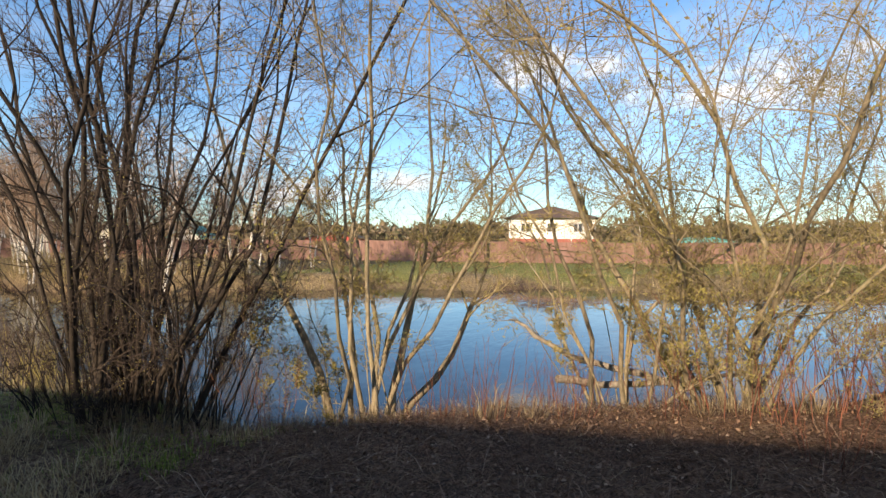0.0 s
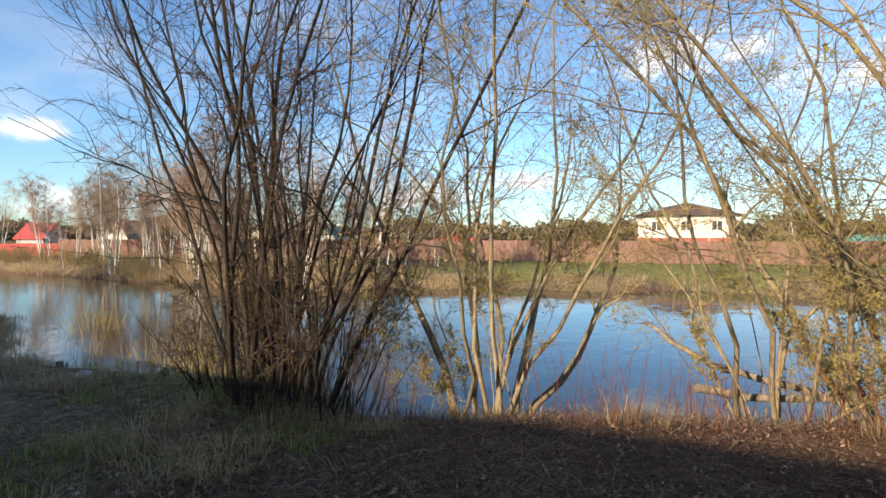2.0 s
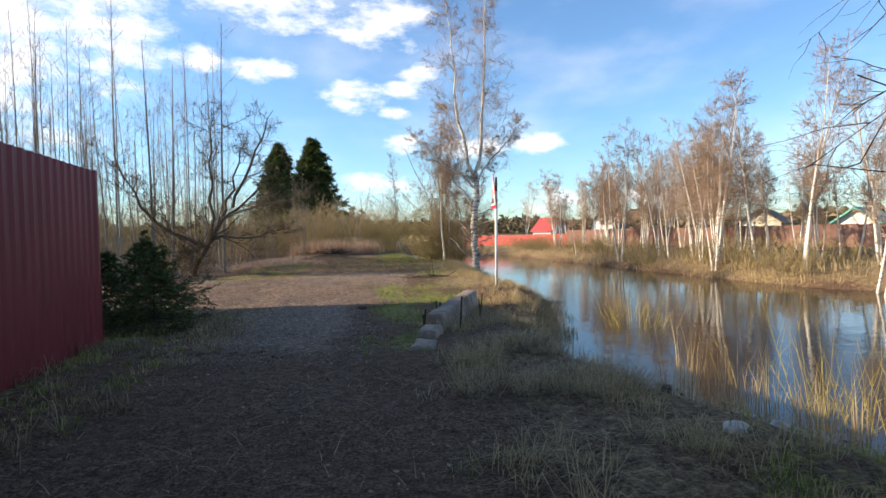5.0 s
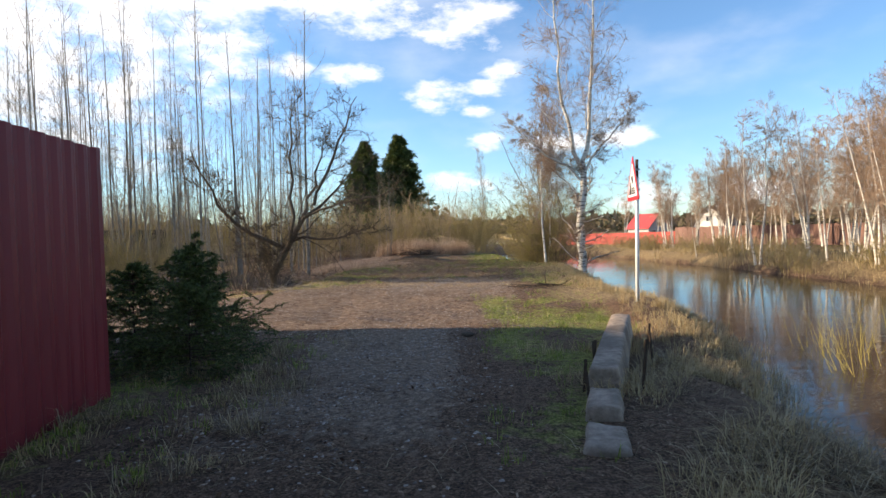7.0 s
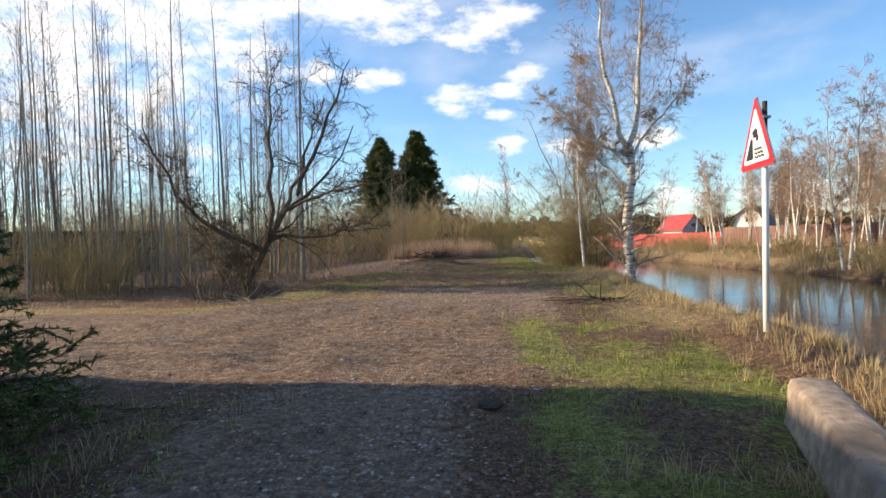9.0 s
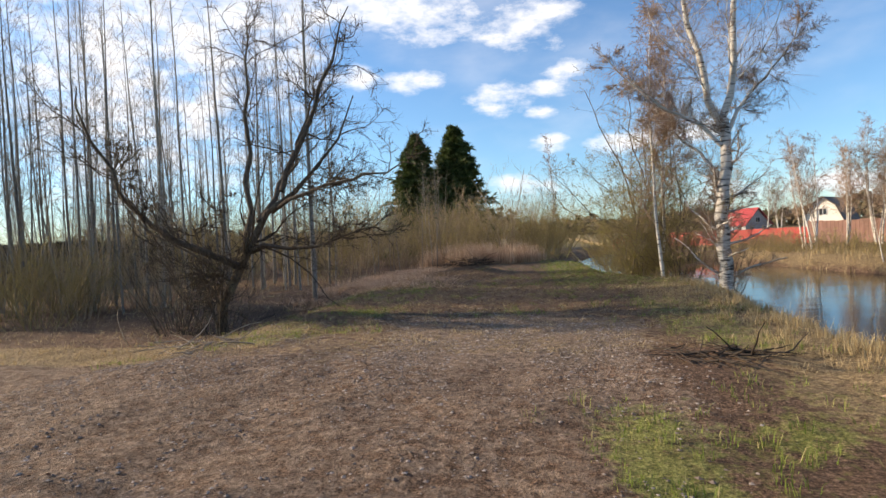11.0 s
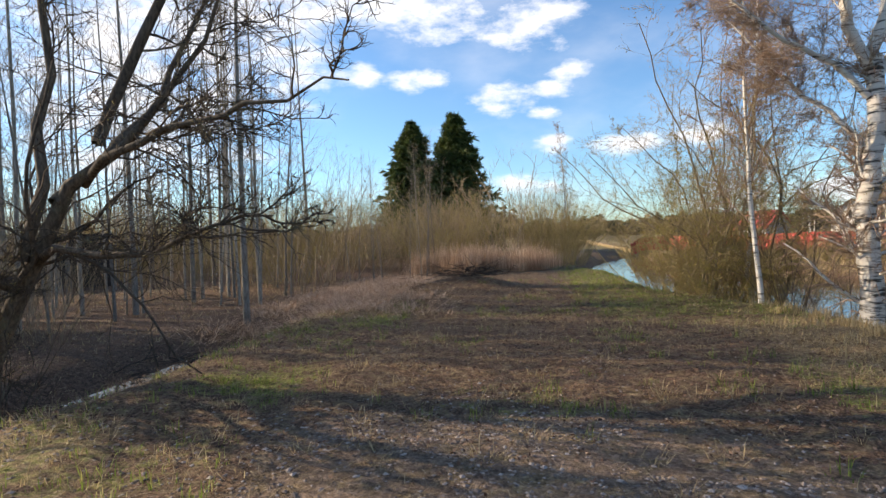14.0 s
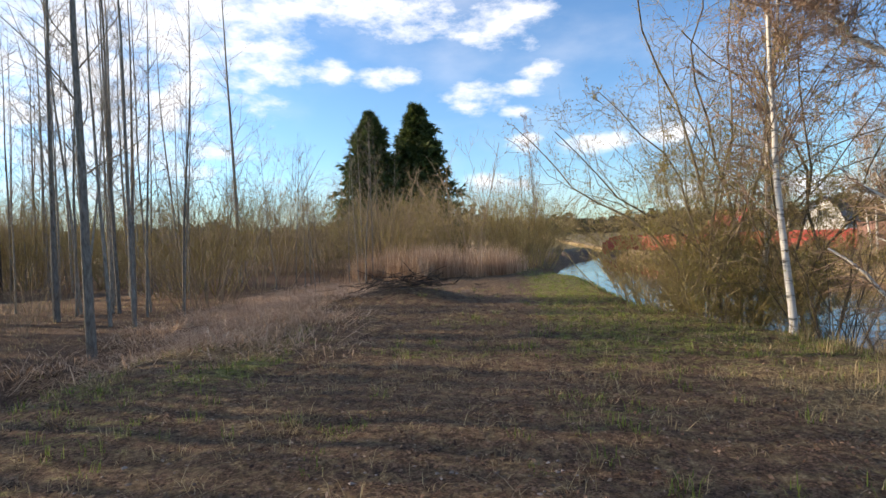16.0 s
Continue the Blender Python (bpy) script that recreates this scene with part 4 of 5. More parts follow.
grove = [slender(70 + i, h, r) for i, (h, r) in enumerate(((11, 0.048), (12.5, 0.055), (10, 0.038), (9, 0.032), (13, 0.09)))]
spots = [(-7.5, 21.3, 4, 1.0), (-8.4, 23.7, 1, 1.0), (-8.9, 26.4, 0, 0.9), (-8.2, 25.3, 3, 0.8), (-10.9, 26.3, 1, 1.0), (-9.2, 25.3, 2, 1.0), (-14.2, 20.1, 1, 1.0), (-9.2, 24.0, 0, 1.0), (-9.9, 24.1, 3, 1.0), (-12.0, 18.9, 0, 1.0), (-10.6, 18.9, 3, 1.0), (-9.9, 26.5, 3, 1.1)]
# two trees out of view, added to throw thin shadow lines over the gravel
spots += [(-18.5, 7.4, 0, 1.0), (-24, 9, 1, 1.0)]
for i in range(100):
    y = rng0.uniform(14.5, 42)
    x = rng0.uniform(-27, -10.2) - (2.0 if y < 19 else 0)
    if y < 17 and i % 3:
        continue
    spots.append((x, y, int(rng0.integers(0, 5)), rng0.uniform(0.75, 1.15)))
for i in range(16):
    spots.append((rng0.uniform(-9.5, -4.5), rng0.uniform(29, 42), int(rng0.integers(0, 4)), rng0.uniform(0.4, 0.7)))
for i in range(84):
    y = 17.5 + 10 * rng0.uniform() ** 1.5
    spots.append((rng0.uniform(-25, -10.2) - (1.5 if y < 20 else 0), y, int(rng0.integers(0, 4)), rng0.uniform(0.7, 1.1)))
for n, (x, y, k, s) in enumerate(spots):
    c = again(grove[k], x, y, rng0.uniform(0, 360), s)
    tagged(c, "tall slender grey bare tree in a damp grove", "tree", "grove trees")
for g in grove:
    for o in (*g.children_recursive, g):
        bpy.data.objects.remove(o)

sp = spruce(81, 13.4, 4.6, 42, 11, 20, 0.5)
tagged(put(sp, -7.45, 61.3), "dark full-grown spruce rising over the thicket", "tree", "spruces")
again(sp, -11.1, 58.7, 70, 0.92)
small = spruce(82, 1.5, 1.3, 14, 9, 28, 0.055, "young_spruce", 0.03)
tagged(put(small, -3.7, 2.4), "young dark green spruce with spreading boughs", "tree", "young spruces")
again(small, -3.15, 1.15, 80, 0.72)
again(small, -4.15, 1.75, 200, 0.85)
sap = spruce(83, 1.75, 0.5, 9, 4, 10, 0.06, "spruce_sapling", 0.3)
tagged(put(sap, -4.2, 3.5), "thin sparse spruce sapling at the road edge", "tree")

# across the pond
opp = [birch(90 + i, h, r, st, 0.3, 24, -0.03) for i, (h, r, st) in enumerate(((7.6, 0.06, 1), (8.4, 0.07, 2), (6.5, 0.05, 1), (7.2, 0.055, 3)))]
for o in opp:
    tagged(o, "white-stemmed bare birch on the far bank", "tree", "far bank birches")
osp = [(15.2, 9.7, 1, 1.0), (15.7, 12.6, 0, 1.05), (14.6, 17.4, 2, 1.0), (15.5, 16.9, 3, 0.7), (14.0, 5.6, 2, 1.0), (14.6, 6.4, 0, 0.8), (13.5, 20.7, 1, 0.9), (13.0, 26, 2, 0.5), (13.9, 12.9, 3, 0.8), (16.2, 15.2, 2, 0.9)]
for i in range(62):
    osp.append((rng0.uniform(14.5, 27), rng0.uniform(6, 40), int(rng0.integers(0, 4)), rng0.uniform(0.7, 1.05)))
for x, y, k, s in osp:
    again(opp[k], x, y, rng0.uniform(0, 360), s)
for x, y, k, s in ((19, 60, 1, 1.0), (24, 64, 0, 1.1), (28, 70, 3, 1), (42, -4, 0, 0.8), (44, -9, 2, 0.9), (30, -20, 1, 0.9), (34, -24, 3, 1)):
    again(opp[k], x, y, rng0.uniform(0, 360), s)
for o in opp:
    for c in (*o.children_recursive, o):
        bpy.data.objects.remove(c)
tall = birch(97, 12.0, 0.08, 1, 0.12, 60, -0.02, size=0.15)
tagged(put(tall, 2.85, 57.2), "slim conical birch standing beyond the pond end", "tree", "far bank birches")
low = brush(63, 40, 1.1, 0.7, 1.5, (M_OLIVE_TWIG, M_BROWN_TWIG), 0.5, 5)
tagged(put(low, 14.6, 11), "low tawny brushwood on the far bank", "shrub", "far bank brush")
for i in range(34):
    y = rng0.uniform(5, 42)
    again(low, np.interp(y, FAR[:, 0], FAR[:, 1]) + rng0.uniform(0.3, 5), y, rng0.uniform(0, 360), rng0.uniform(0.45, 0.95))


def far_woods():
    """The far tree line: many small crowns in one sheet of foliage."""
    rng = np.random.default_rng(99)
    n = 52000
    a = rng.uniform(-70, 125, n)
    R = rng.uniform(150, 230, n)
    crown = np.array([3.5 + 4.5 * abs(noise.noise(Vector((u * 0.9, 3, 0)))) + 5 * max(0, noise.noise(Vector((u * 0.16, 8, 0)))) for u in a])
    x, y = R * np.sin(np.radians(a)), R * np.cos(np.radians(a))
    g = 0.012 * np.maximum(np.maximum(np.abs(x) - 40, np.abs(y) - 70), 0)
    p = np.stack([x, y, g + crown * rng.uniform(0, 1, n) ** 0.8], 1)
    d = unit(rng.normal(0, 1, (n, 3)))
    s = unit(np.cross(d, rng.normal(0, 1, (n, 3))))
    L = rng.uniform(0.4, 1.3, n)[:, None]
    v = np.stack([p - s * L, p + d * L, p + s * L], 1).reshape(-1, 3)
    ob = obj("far_woods", v, np.arange(len(v)).reshape(-1, 3), blades("far_foliage", [(0, (0.07, 0.07, 0.035)), (0.5, (0.15, 0.12, 0.07)), (1, (0.24, 0.18, 0.12))], 0.9, 0.1), smooth=False)
    tagged(ob, "distant mixed wood along the horizon", "woods", kind="stuff")


far_woods()


# ---------------------------------------------------------------- built things
def red_fence_wall():
    """A tall wall of ribbed red sheet on posts; it runs beside the track and turns away at its end."""
    top = empty("red_wall", FX, FY, 0.0, FROT)
    h = 2.48
    for name, along, length in (("front_sheet", True, 18.0), ("end_sheet", False, 9.0)):
        vs, n = [], int(length / 0.05)
        for i in range(n + 1):
            u, ph = i * length / n, (i % 4)
            o = 0.022 if ph in (0, 1) else 0.0
            for z in (-0.2, h):
                vs.append((o, -u, z) if along else (-u, o, z))
        fs = np.array([(2 * i, 2 * i + 2, 2 * i + 3, 2 * i + 1) for i in range(n)])
        ob = obj(name, vs, fs, M_REDWALL, top, "ribbed dark red steel sheet", smooth=False)
        md = ob.modifiers.new("thickness", "SOLIDIFY")
        md.thickness = 0.004
    part("corner_trim", box(-0.05, -0.05, -0.2, 0.03, 0.03, h + 0.01, 0.005), M_REDWALL, top)
    for i in range(6):
        part("post", box(-0.09, -i * 2.9 - 0.13, -0.3, -0.03, -i * 2.9 - 0.07, h - 0.05, 0.004), M_DARKFENCE, top, "dark square steel post")
    for z in (0.5, 1.9):
        part("rail", box(-0.03, -17.9, z, -0.006, -0.06, z + 0.04, 0.003), M_DARKFENCE, top, "dark steel rail")
    return tagged(top, "tall dark red wall of ribbed steel sheet", "fence")


FX, FY, FROT = -3.5, 0.2, 7.5
red_fence_wall()


def barn():
    """A plain long building added unseen beyond the wall to shade the track."""
    top = empty("barn", -17.8, 6.42, 0.0, 13.3)
    # Crest heights are set to draw the edge of the shade on the bank.
    crest = lambda u: float(np.interp(u, [0, 13, 17, 30], [7.25, 7.0, 7.03, 7.4]))
    for u0, u1 in ((0, 13), (13, 17), (17, 30)):
        bm = box(-8, -u1, -0.3, 0, -u0, 1)
        for v in bm.verts:
            if v.co.z > 0:
                v.co.z = crest(-v.co.y)
        part("wall", bm, M_GREYWALL, top)
    part("roof", box(-8.1, -30.1, 6.86, -0.4, -0.1, 6.99, 0.01), M_BROWNROOF, top)
    return tagged(top, "unseen grey building added to shade the track", "building")


barn()


def road_sign():
    top = empty("road_sign", 3.4, 6.1, 0.0, -5.0)
    part("pole", rod((0, 0, -0.3), (0.05, 0.08, 2.6), 0.038, 0.036, 14), M_POLE, top, "pale painted steel pole", True)
    part("pole_cap", rod((0.046, 0.074, 2.45), (0.056, 0.087, 2.97), 0.03, 0.03, 12), M_RUST, top, "dark upper pole end", True)

    def tri(side, x, y0, z0, thick, rnd):
        bm = bmesh.new()
        vs = []
        for cx, cz, a0 in ((0, side * 0.577, 30), (-side / 2, -side * 0.2887, 150), (side / 2, -side * 0.2887, 270)):
            f = 1 - 2 * rnd / (side * 0.577)
            for k in range(5):
                a = radians(a0 + k * 30)
                vs.append((cx * f + rnd * math.cos(a), cz * f + rnd * math.sin(a)))
        vs.sort(key=lambda p: math.atan2(p[1], p[0]))
        fr = [bm.verts.new((x, y0 - u, z0 + v)) for u, v in vs]
        face = bm.faces.new(fr)
        ext = bmesh.ops.extrude_face_region(bm, geom=[face])
        bmesh.ops.translate(bm, verts=[g for g in ext["geom"] if isinstance(g, bmesh.types.BMVert)], vec=(thick, 0, 0))
        bmesh.ops.recalc_face_normals(bm, faces=bm.faces)
        return bm

    zc, yc, grow = 2.47, 0.19, 1.09
    plate = part("sign_plate", tri(grow * 0.99, -0.005, yc, zc, 0.012, 0.04), M_ZINC, top, "grey metal sign back")
    part("red_border", tri(grow * 0.97, -0.011, yc, zc, 0.005, 0.04), M_SIGN_RED, plate, "red warning border")
    part("white_field", tri(grow * 0.74, -0.016, yc, zc, 0.004, 0.03), M_SIGN_WHITE, plate, "white sign field")

    def flat(points, name):
        bm = bmesh.new()
        f = bm.faces.new([bm.verts.new((-0.022, yc - u * grow, zc + v * grow)) for u, v in points])
        ext = bmesh.ops.extrude_face_region(bm, geom=[f])
        bmesh.ops.translate(bm, verts=[g for g in ext["geom"] if isinstance(g, bmesh.types.BMVert)], vec=(0.004, 0, 0))
        bmesh.ops.recalc_face_normals(bm, faces=bm.faces)
        part(name, bm, M_SIGN_BLACK, plate, "black pictogram")

    flat([(-0.28, -0.17), (-0.07, -0.17), (-0.085, 0.07), (-0.13, 0.07)], "quay")
    flat([(-0.085, 0.125), (0.07, 0.03), (0.1, 0.075), (0.06, 0.1), (0.065, 0.145), (0.0, 0.185), (-0.03, 0.155), (-0.065, 0.165)], "falling_car")
    for u, v in ((-0.035, 0.09), (0.04, 0.045)):
        flat([(u + 0.024 * math.cos(a * 0.7854), v + 0.024 * math.sin(a * 0.7854)) for a in range(8)], "car_wheel")
    for z in (-0.155, -0.11, -0.065):
        w = 0.24 - (z + 0.155) * 0.75
        up = [(-0.03 + (w + 0.03) * i / 12, z + 0.012 * math.sin(i * 1.57) + 0.011) for i in range(13)]
        dn = [(-0.03 + (w + 0.03) * i / 12, z + 0.012 * math.sin(i * 1.57) - 0.011) for i in range(13)]
        flat(dn + up[::-1], "wave")
    for z in (2.35, 2.75):
        part("clamp", box(0.005, yc - 0.2, z, 0.09, yc - 0.05, z + 0.03, 0.004), M_ZINC, top)
    return tagged(top, "triangular quay warning sign on a pale pole", "sign")


road_sign()


def beam(x0, y0, x1, y1, z0, z1, w, label, seed):
    """A worn precast concrete beam lying along the bank."""
    ang = math.degrees(math.atan2(y1 - y0, x1 - x0))
    L = math.hypot(x1 - x0, y1 - y0)
    bm = box(0, -w / 2, 0, L, w / 2, z1 - z0, 0.03, None, 0.024, 3, seed)
    for v in bm.verts:
        v.co.y *= 1.06 - 0.3 * max(v.co.z, 0) / (z1 - z0)
    ob = part("concrete_beam", bm, M_CONCRETE, None, smooth=True)
    ob.matrix_world = pose(x0, y0, z0, 0, 0, ang)
    return tagged(ob, label, "concrete beam", "concrete beams")


beam(1.17, -0.03, 2.2, 3.07, 0.04, 0.37, 0.33, "long weathered concrete beam edging the bank", 1)
beam(0.98, -0.75, 1.13, -0.22, 0.0, 0.25, 0.32, "short weathered concrete block set lower", 2)
beam(0.86, -1.3, 0.97, -0.85, -0.02, 0.16, 0.36, "sunken piece of concrete beam", 3)
beam(2.62, 4.75, 2.78, 5.2, -0.22, -0.035, 0.26, "flat concrete slab sunk in the grass", 5)
for x, y, h, tilt in ((1.02, 0.1, 0.3, 4), (1.28, 0.75, 0.36, -3), (1.35, 1.1, 0.34, 3), (2.2, 1.95, 0.42, 5), (2.12, 1.5, 0.36, -5), (1.55, 0.1, 0.48, 4), (1.0, -0.2, 0.25, -6)):
    z = height(x, y)
    ob = part("steel_stake", box(-0.013, -0.007, -0.2, 0.013, 0.007, h, 0.002), M_RUST, None)
    ob.matrix_world = pose(x, y, z, tilt, tilt * 0.5, 20)
    tagged(ob, "rusty flat steel stake beside the concrete beams", "stake", "steel stakes")


def stone(x, y, r, seed, mat, label, cat, flat=0.6, name="stone"):
    bm = bmesh.new()
    bmesh.ops.create_icosphere(bm, subdivisions=3, radius=r)
    for v in bm.verts:
        q = v.co * (1.6 / r) + Vector((seed, seed * 2, 0))
        v.co *= 1 + 0.35 * noise.noise(q) + 0.12 * noise.noise(q * 3)
        v.co.z *= flat
    ob = part(name, bm, mat, None, smooth=True)
    ob.matrix_world = pose(x, y, height(x, y) + r * flat * 0.5, 0, 0, seed * 37)
    return tagged(ob, label, cat)


stone(2.76, -4.46, 0.075, 1, M_STONE, "pale broken stone on the bank edge", "stone")
stone(3.2, -4.3, 0.06, 2, M_STONE, "pale broken stone on the bank edge", "stone")
stone(4.3, 14.0, 0.13, 4, M_STONE, "pale stone lying at the waterline", "stone")
stone(0.0, 3.7, 0.1, 6, M_LOAM, "dark clod of turf on the gravel", "clod", 0.3, "turf_clod")


def stump(x, y, r, h, seed):
    bm = bmesh.new()
    bmesh.ops.create_cone(bm, cap_ends=True, segments=12, radius1=r * 1.2, radius2=r, depth=h + 0.3, matrix=Matrix.Translation((0, 0, h / 2 - 0.15)))
    bmesh.ops.subdivide_edges(bm, edges=bm.edges[:], cuts=2)
    for v in bm.verts:
        v.co += noise.noise_vector(v.co * 9 + Vector((seed, 0, 0))) * 0.02
    ob = part("bank_stake", bm, M_DARKWOOD, None, smooth=True)
    ob.matrix_world = pose(x, y, height(x, y), 4, -5, seed * 50)
    tagged(ob, "rotten dark wooden stake along the waterline", "stake", "bank stakes")


for i, (x, y) in enumerate(((3.36, -4.1), (3.84, -5.1), (3.1, -2.6), (3.35, -1.4), (2.9, -3.3), (3.2, -0.4), (4.2, -5.7), (3.0, 0.5), (4.3, 13.3), (4.45, 11.6))):
    stump(x, y, 0.035 + 0.01 * (i % 3), 0.07 + 0.05 * (i % 2), i)


def fence(name, pts, h, mat, label, pitch, z0=0.0, gap=0.012, post=2.5):
    """Upright boards or sheets between posts."""
    top = empty(name, pts[0][0], pts[0][1], 0)
    ox, oy = pts[0]
    bm = bmesh.new()
    bars = bmesh.new()
    for (xa, ya), (xb, yb) in zip(pts, pts[1:]):
        L = math.hypot(xb - xa, yb - ya)
        n = int(L / pitch)
        a = math.atan2(yb - ya, xb - xa)
        for i in range(n):
            f = (i + 0.5) / n
            x, y = xa + (xb - xa) * f, ya + (yb - ya) * f
            z = height(x, y) + z0
            dz = 0.03 * wob(x, y, 2.3)
            q = bmesh.ops.create_cube(bm, size=1, matrix=Matrix.Translation((x - ox, y - oy, z + h / 2 + dz)) @ Matrix.Rotation(a, 4, "Z") @ Matrix.Diagonal((L / n - gap, 0.025, h, 1)))
        m = int(L / post)
        for i in range(m + 1):
            f = i / max(m, 1)
            x, y = xa + (xb - xa) * f, ya + (yb - ya) * f
            bmesh.ops.create_cube(bars, size=1, matrix=Matrix.Translation((x - ox + 0.06, y - oy, height(x, y) + h / 2)) @ Matrix.Rotation(a, 4, "Z") @ Matrix.Diagonal((0.08, 0.08, h + 0.1, 1)))
    part("boards", bm, mat, top)
    part("posts", bars, mat, top)
    return tagged(top, label, "fence", kind="structure")


fence("fence", [(18.5, 43.4), (26, 30), (32.2, 17.9), (36.6, -0.5), (40.7, -11.3), (47, -28)], 1.45, M_BROWNFENCE, "weathered brown board fence across the pond", 0.25)
fence("fence", [(8, 58), (12, 51), (18.5, 43.4)], 1.1, M_REDFENCE, "bright red sheet fence beyond the pond", 0.4)
fence("fence", [(-42, 14), (-32, 25), (-21, 33)], 2.6, M_DARKFENCE, "dark plank fence behind the grove", 0.3)


def house(name, x, y, rz, w, d, h, roof, mats, label, z0=0.0, hip=False, base=None, wins=(), over=0.4, gambrel=False):
    """A house with walls, roof, base course and windows on its front (towards -y)."""
    top = empty(name, x, y, z0, rz)
    wall, rf = mats
    bm = box(-w / 2, -d / 2, -1.5, w / 2, d / 2, h)
    if not hip:
        pr = [(-w / 2, h), (w / 2, h), (0, h + roof)] if not gambrel else [(-w / 2, h), (w / 2, h), (w * 0.33, h + roof * 0.62), (0, h + roof), (-w * 0.33, h + roof * 0.62)]
        for yy in (-d / 2, d / 2):
            bm.faces.new([bm.verts.new((u, yy, v)) for u, v in pr])
    part("wall", bm, wall, top)
    rb = bmesh.new()
    o = over
    if hip:
        lo = [rb.verts.new((sx * (w / 2 + o), sy * (d / 2 + o), h)) for sx, sy in ((-1, -1), (1, -1), (1, 1), (-1, 1))]
        k = max(w - d, 0.5) / 2
        hi = [rb.verts.new((-k, 0, h + roof)), rb.verts.new((k, 0, h + roof))]
        for f in ((lo[0], lo[1], hi[1], hi[0]), (lo[1], lo[2], hi[1]), (lo[2], lo[3], hi[0], hi[1]), (lo[3], lo[0], hi[0]), tuple(lo[::-1])):
            rb.faces.new(f)
    else:
        sl = roof / (w / 2)
        prof = [(-w / 2 - o, h - o * sl), (0, h + roof), (w / 2 + o, h - o * sl)] if not gambrel else [(-w / 2 - o * 0.6, h - o), (-w * 0.33, h + roof * 0.62), (0, h + roof), (w * 0.33, h + roof * 0.62), (w / 2 + o * 0.6, h - o)]
        for (u0, v0), (u1, v1) in zip(prof, prof[1:]):
            c = [rb.verts.new((u, yy, v + e)) for e in (0.02, 0.16) for u, v, yy in ((u0, v0, -d / 2 - o), (u1, v1, -d / 2 - o), (u1, v1, d / 2 + o), (u0, v0, d / 2 + o))]
            for f in ((0, 1, 2, 3), (4, 5, 6, 7), (0, 1, 5, 4), (1, 2, 6, 5), (2, 3, 7, 6), (3, 0, 4, 7)):
                rb.faces.new([c[i] for i in f])
        bmesh.ops.recalc_face_normals(rb, faces=rb.faces)
    part("roof", rb, rf, top)
    if base:
        part("base_course", box(-w / 2 - 0.03, -d / 2 - 0.03, -1.5, w / 2 + 0.03, d / 2 + 0.03, base[0]), base[1], top)
    for u, v, ww, hh in wins:
        win = part("window", box(u - ww / 2, -d / 2 - 0.05, v - hh / 2, u + ww / 2, -d / 2 + 0.02, v + hh / 2, 0.01), M_FRAME, top)
        for sx in (-1, 1):
            part("pane", box(u + sx * ww * 0.24 - ww * 0.2, -d / 2 - 0.058, v - hh * 0.4, u + sx * ww * 0.24 + ww * 0.2, -d / 2 - 0.052, v + hh * 0.4), M_WINDOW, win)
    return tagged(top, label, "house")


house("house", 63.5, 2.5, -77, 9.2, 8.5, 4.15, 1.5, (M_PLASTER, M_BROWNROOF), "white plastered house with brown hipped roof", 0.0, True, (1.9, M_BRICK), ((-2.8, 3.1, 1.0, 1.1), (0, 3.1, 1.0, 1.1), (2.8, 3.1, 1.0, 1.1)), 0.6)
house("house", 34.8, 99, 24, 4.6, 5.5, 1.9, 2.3, (M_GREYWALL, M_REDROOF), "grey house with bright red gable roof", 0.0, wins=((0, 2.4, 0.9, 0.9), (-1.2, 1.0, 0.8, 0.8), (1.2, 1.0, 0.8, 0.8)))
house("house", 43.3, 90, -42, 4.8, 7, 1.8, 3.2, (M_PLASTER, M_BROWNROOF), "white house with a steep barn roof", 0.0, wins=((0, 3.0, 1.0, 1.0),), gambrel=True)
house("house", 37.2, 40.5, -48, 3.4, 5, 2.0, 1.1, (M_CREAM, M_BROWNROOF), "small cream garden house behind birches", 0.0, wins=((-0.8, 1.3, 0.7, 0.9), (0.8, 1.3, 0.7, 0.9)))
house("house", 36, 28.5, -60, 3.0, 4, 1.6, 1.1, (M_PLASTER, M_TEAL), "small pale house with a green roof", 0.0, wins=((0, 1.2, 0.8, 0.8),))
house("house", 40.2, 16.2, -65, 4.7, 3.5, 1.75, 0.5, (M_REDFENCE, M_DARKFENCE), "low red shed under a dark roof", 0.0, wins=((1.2, 1.2, 0.7, 0.6),))
house("house", 51.5, -13.0, -95, 5.6, 4, 1.6, 0.5, (M_PLASTER, M_TEAL), "low outbuilding with teal roof", 0.0, wins=((0, 1.1, 0.8, 0.6),), hip=True)


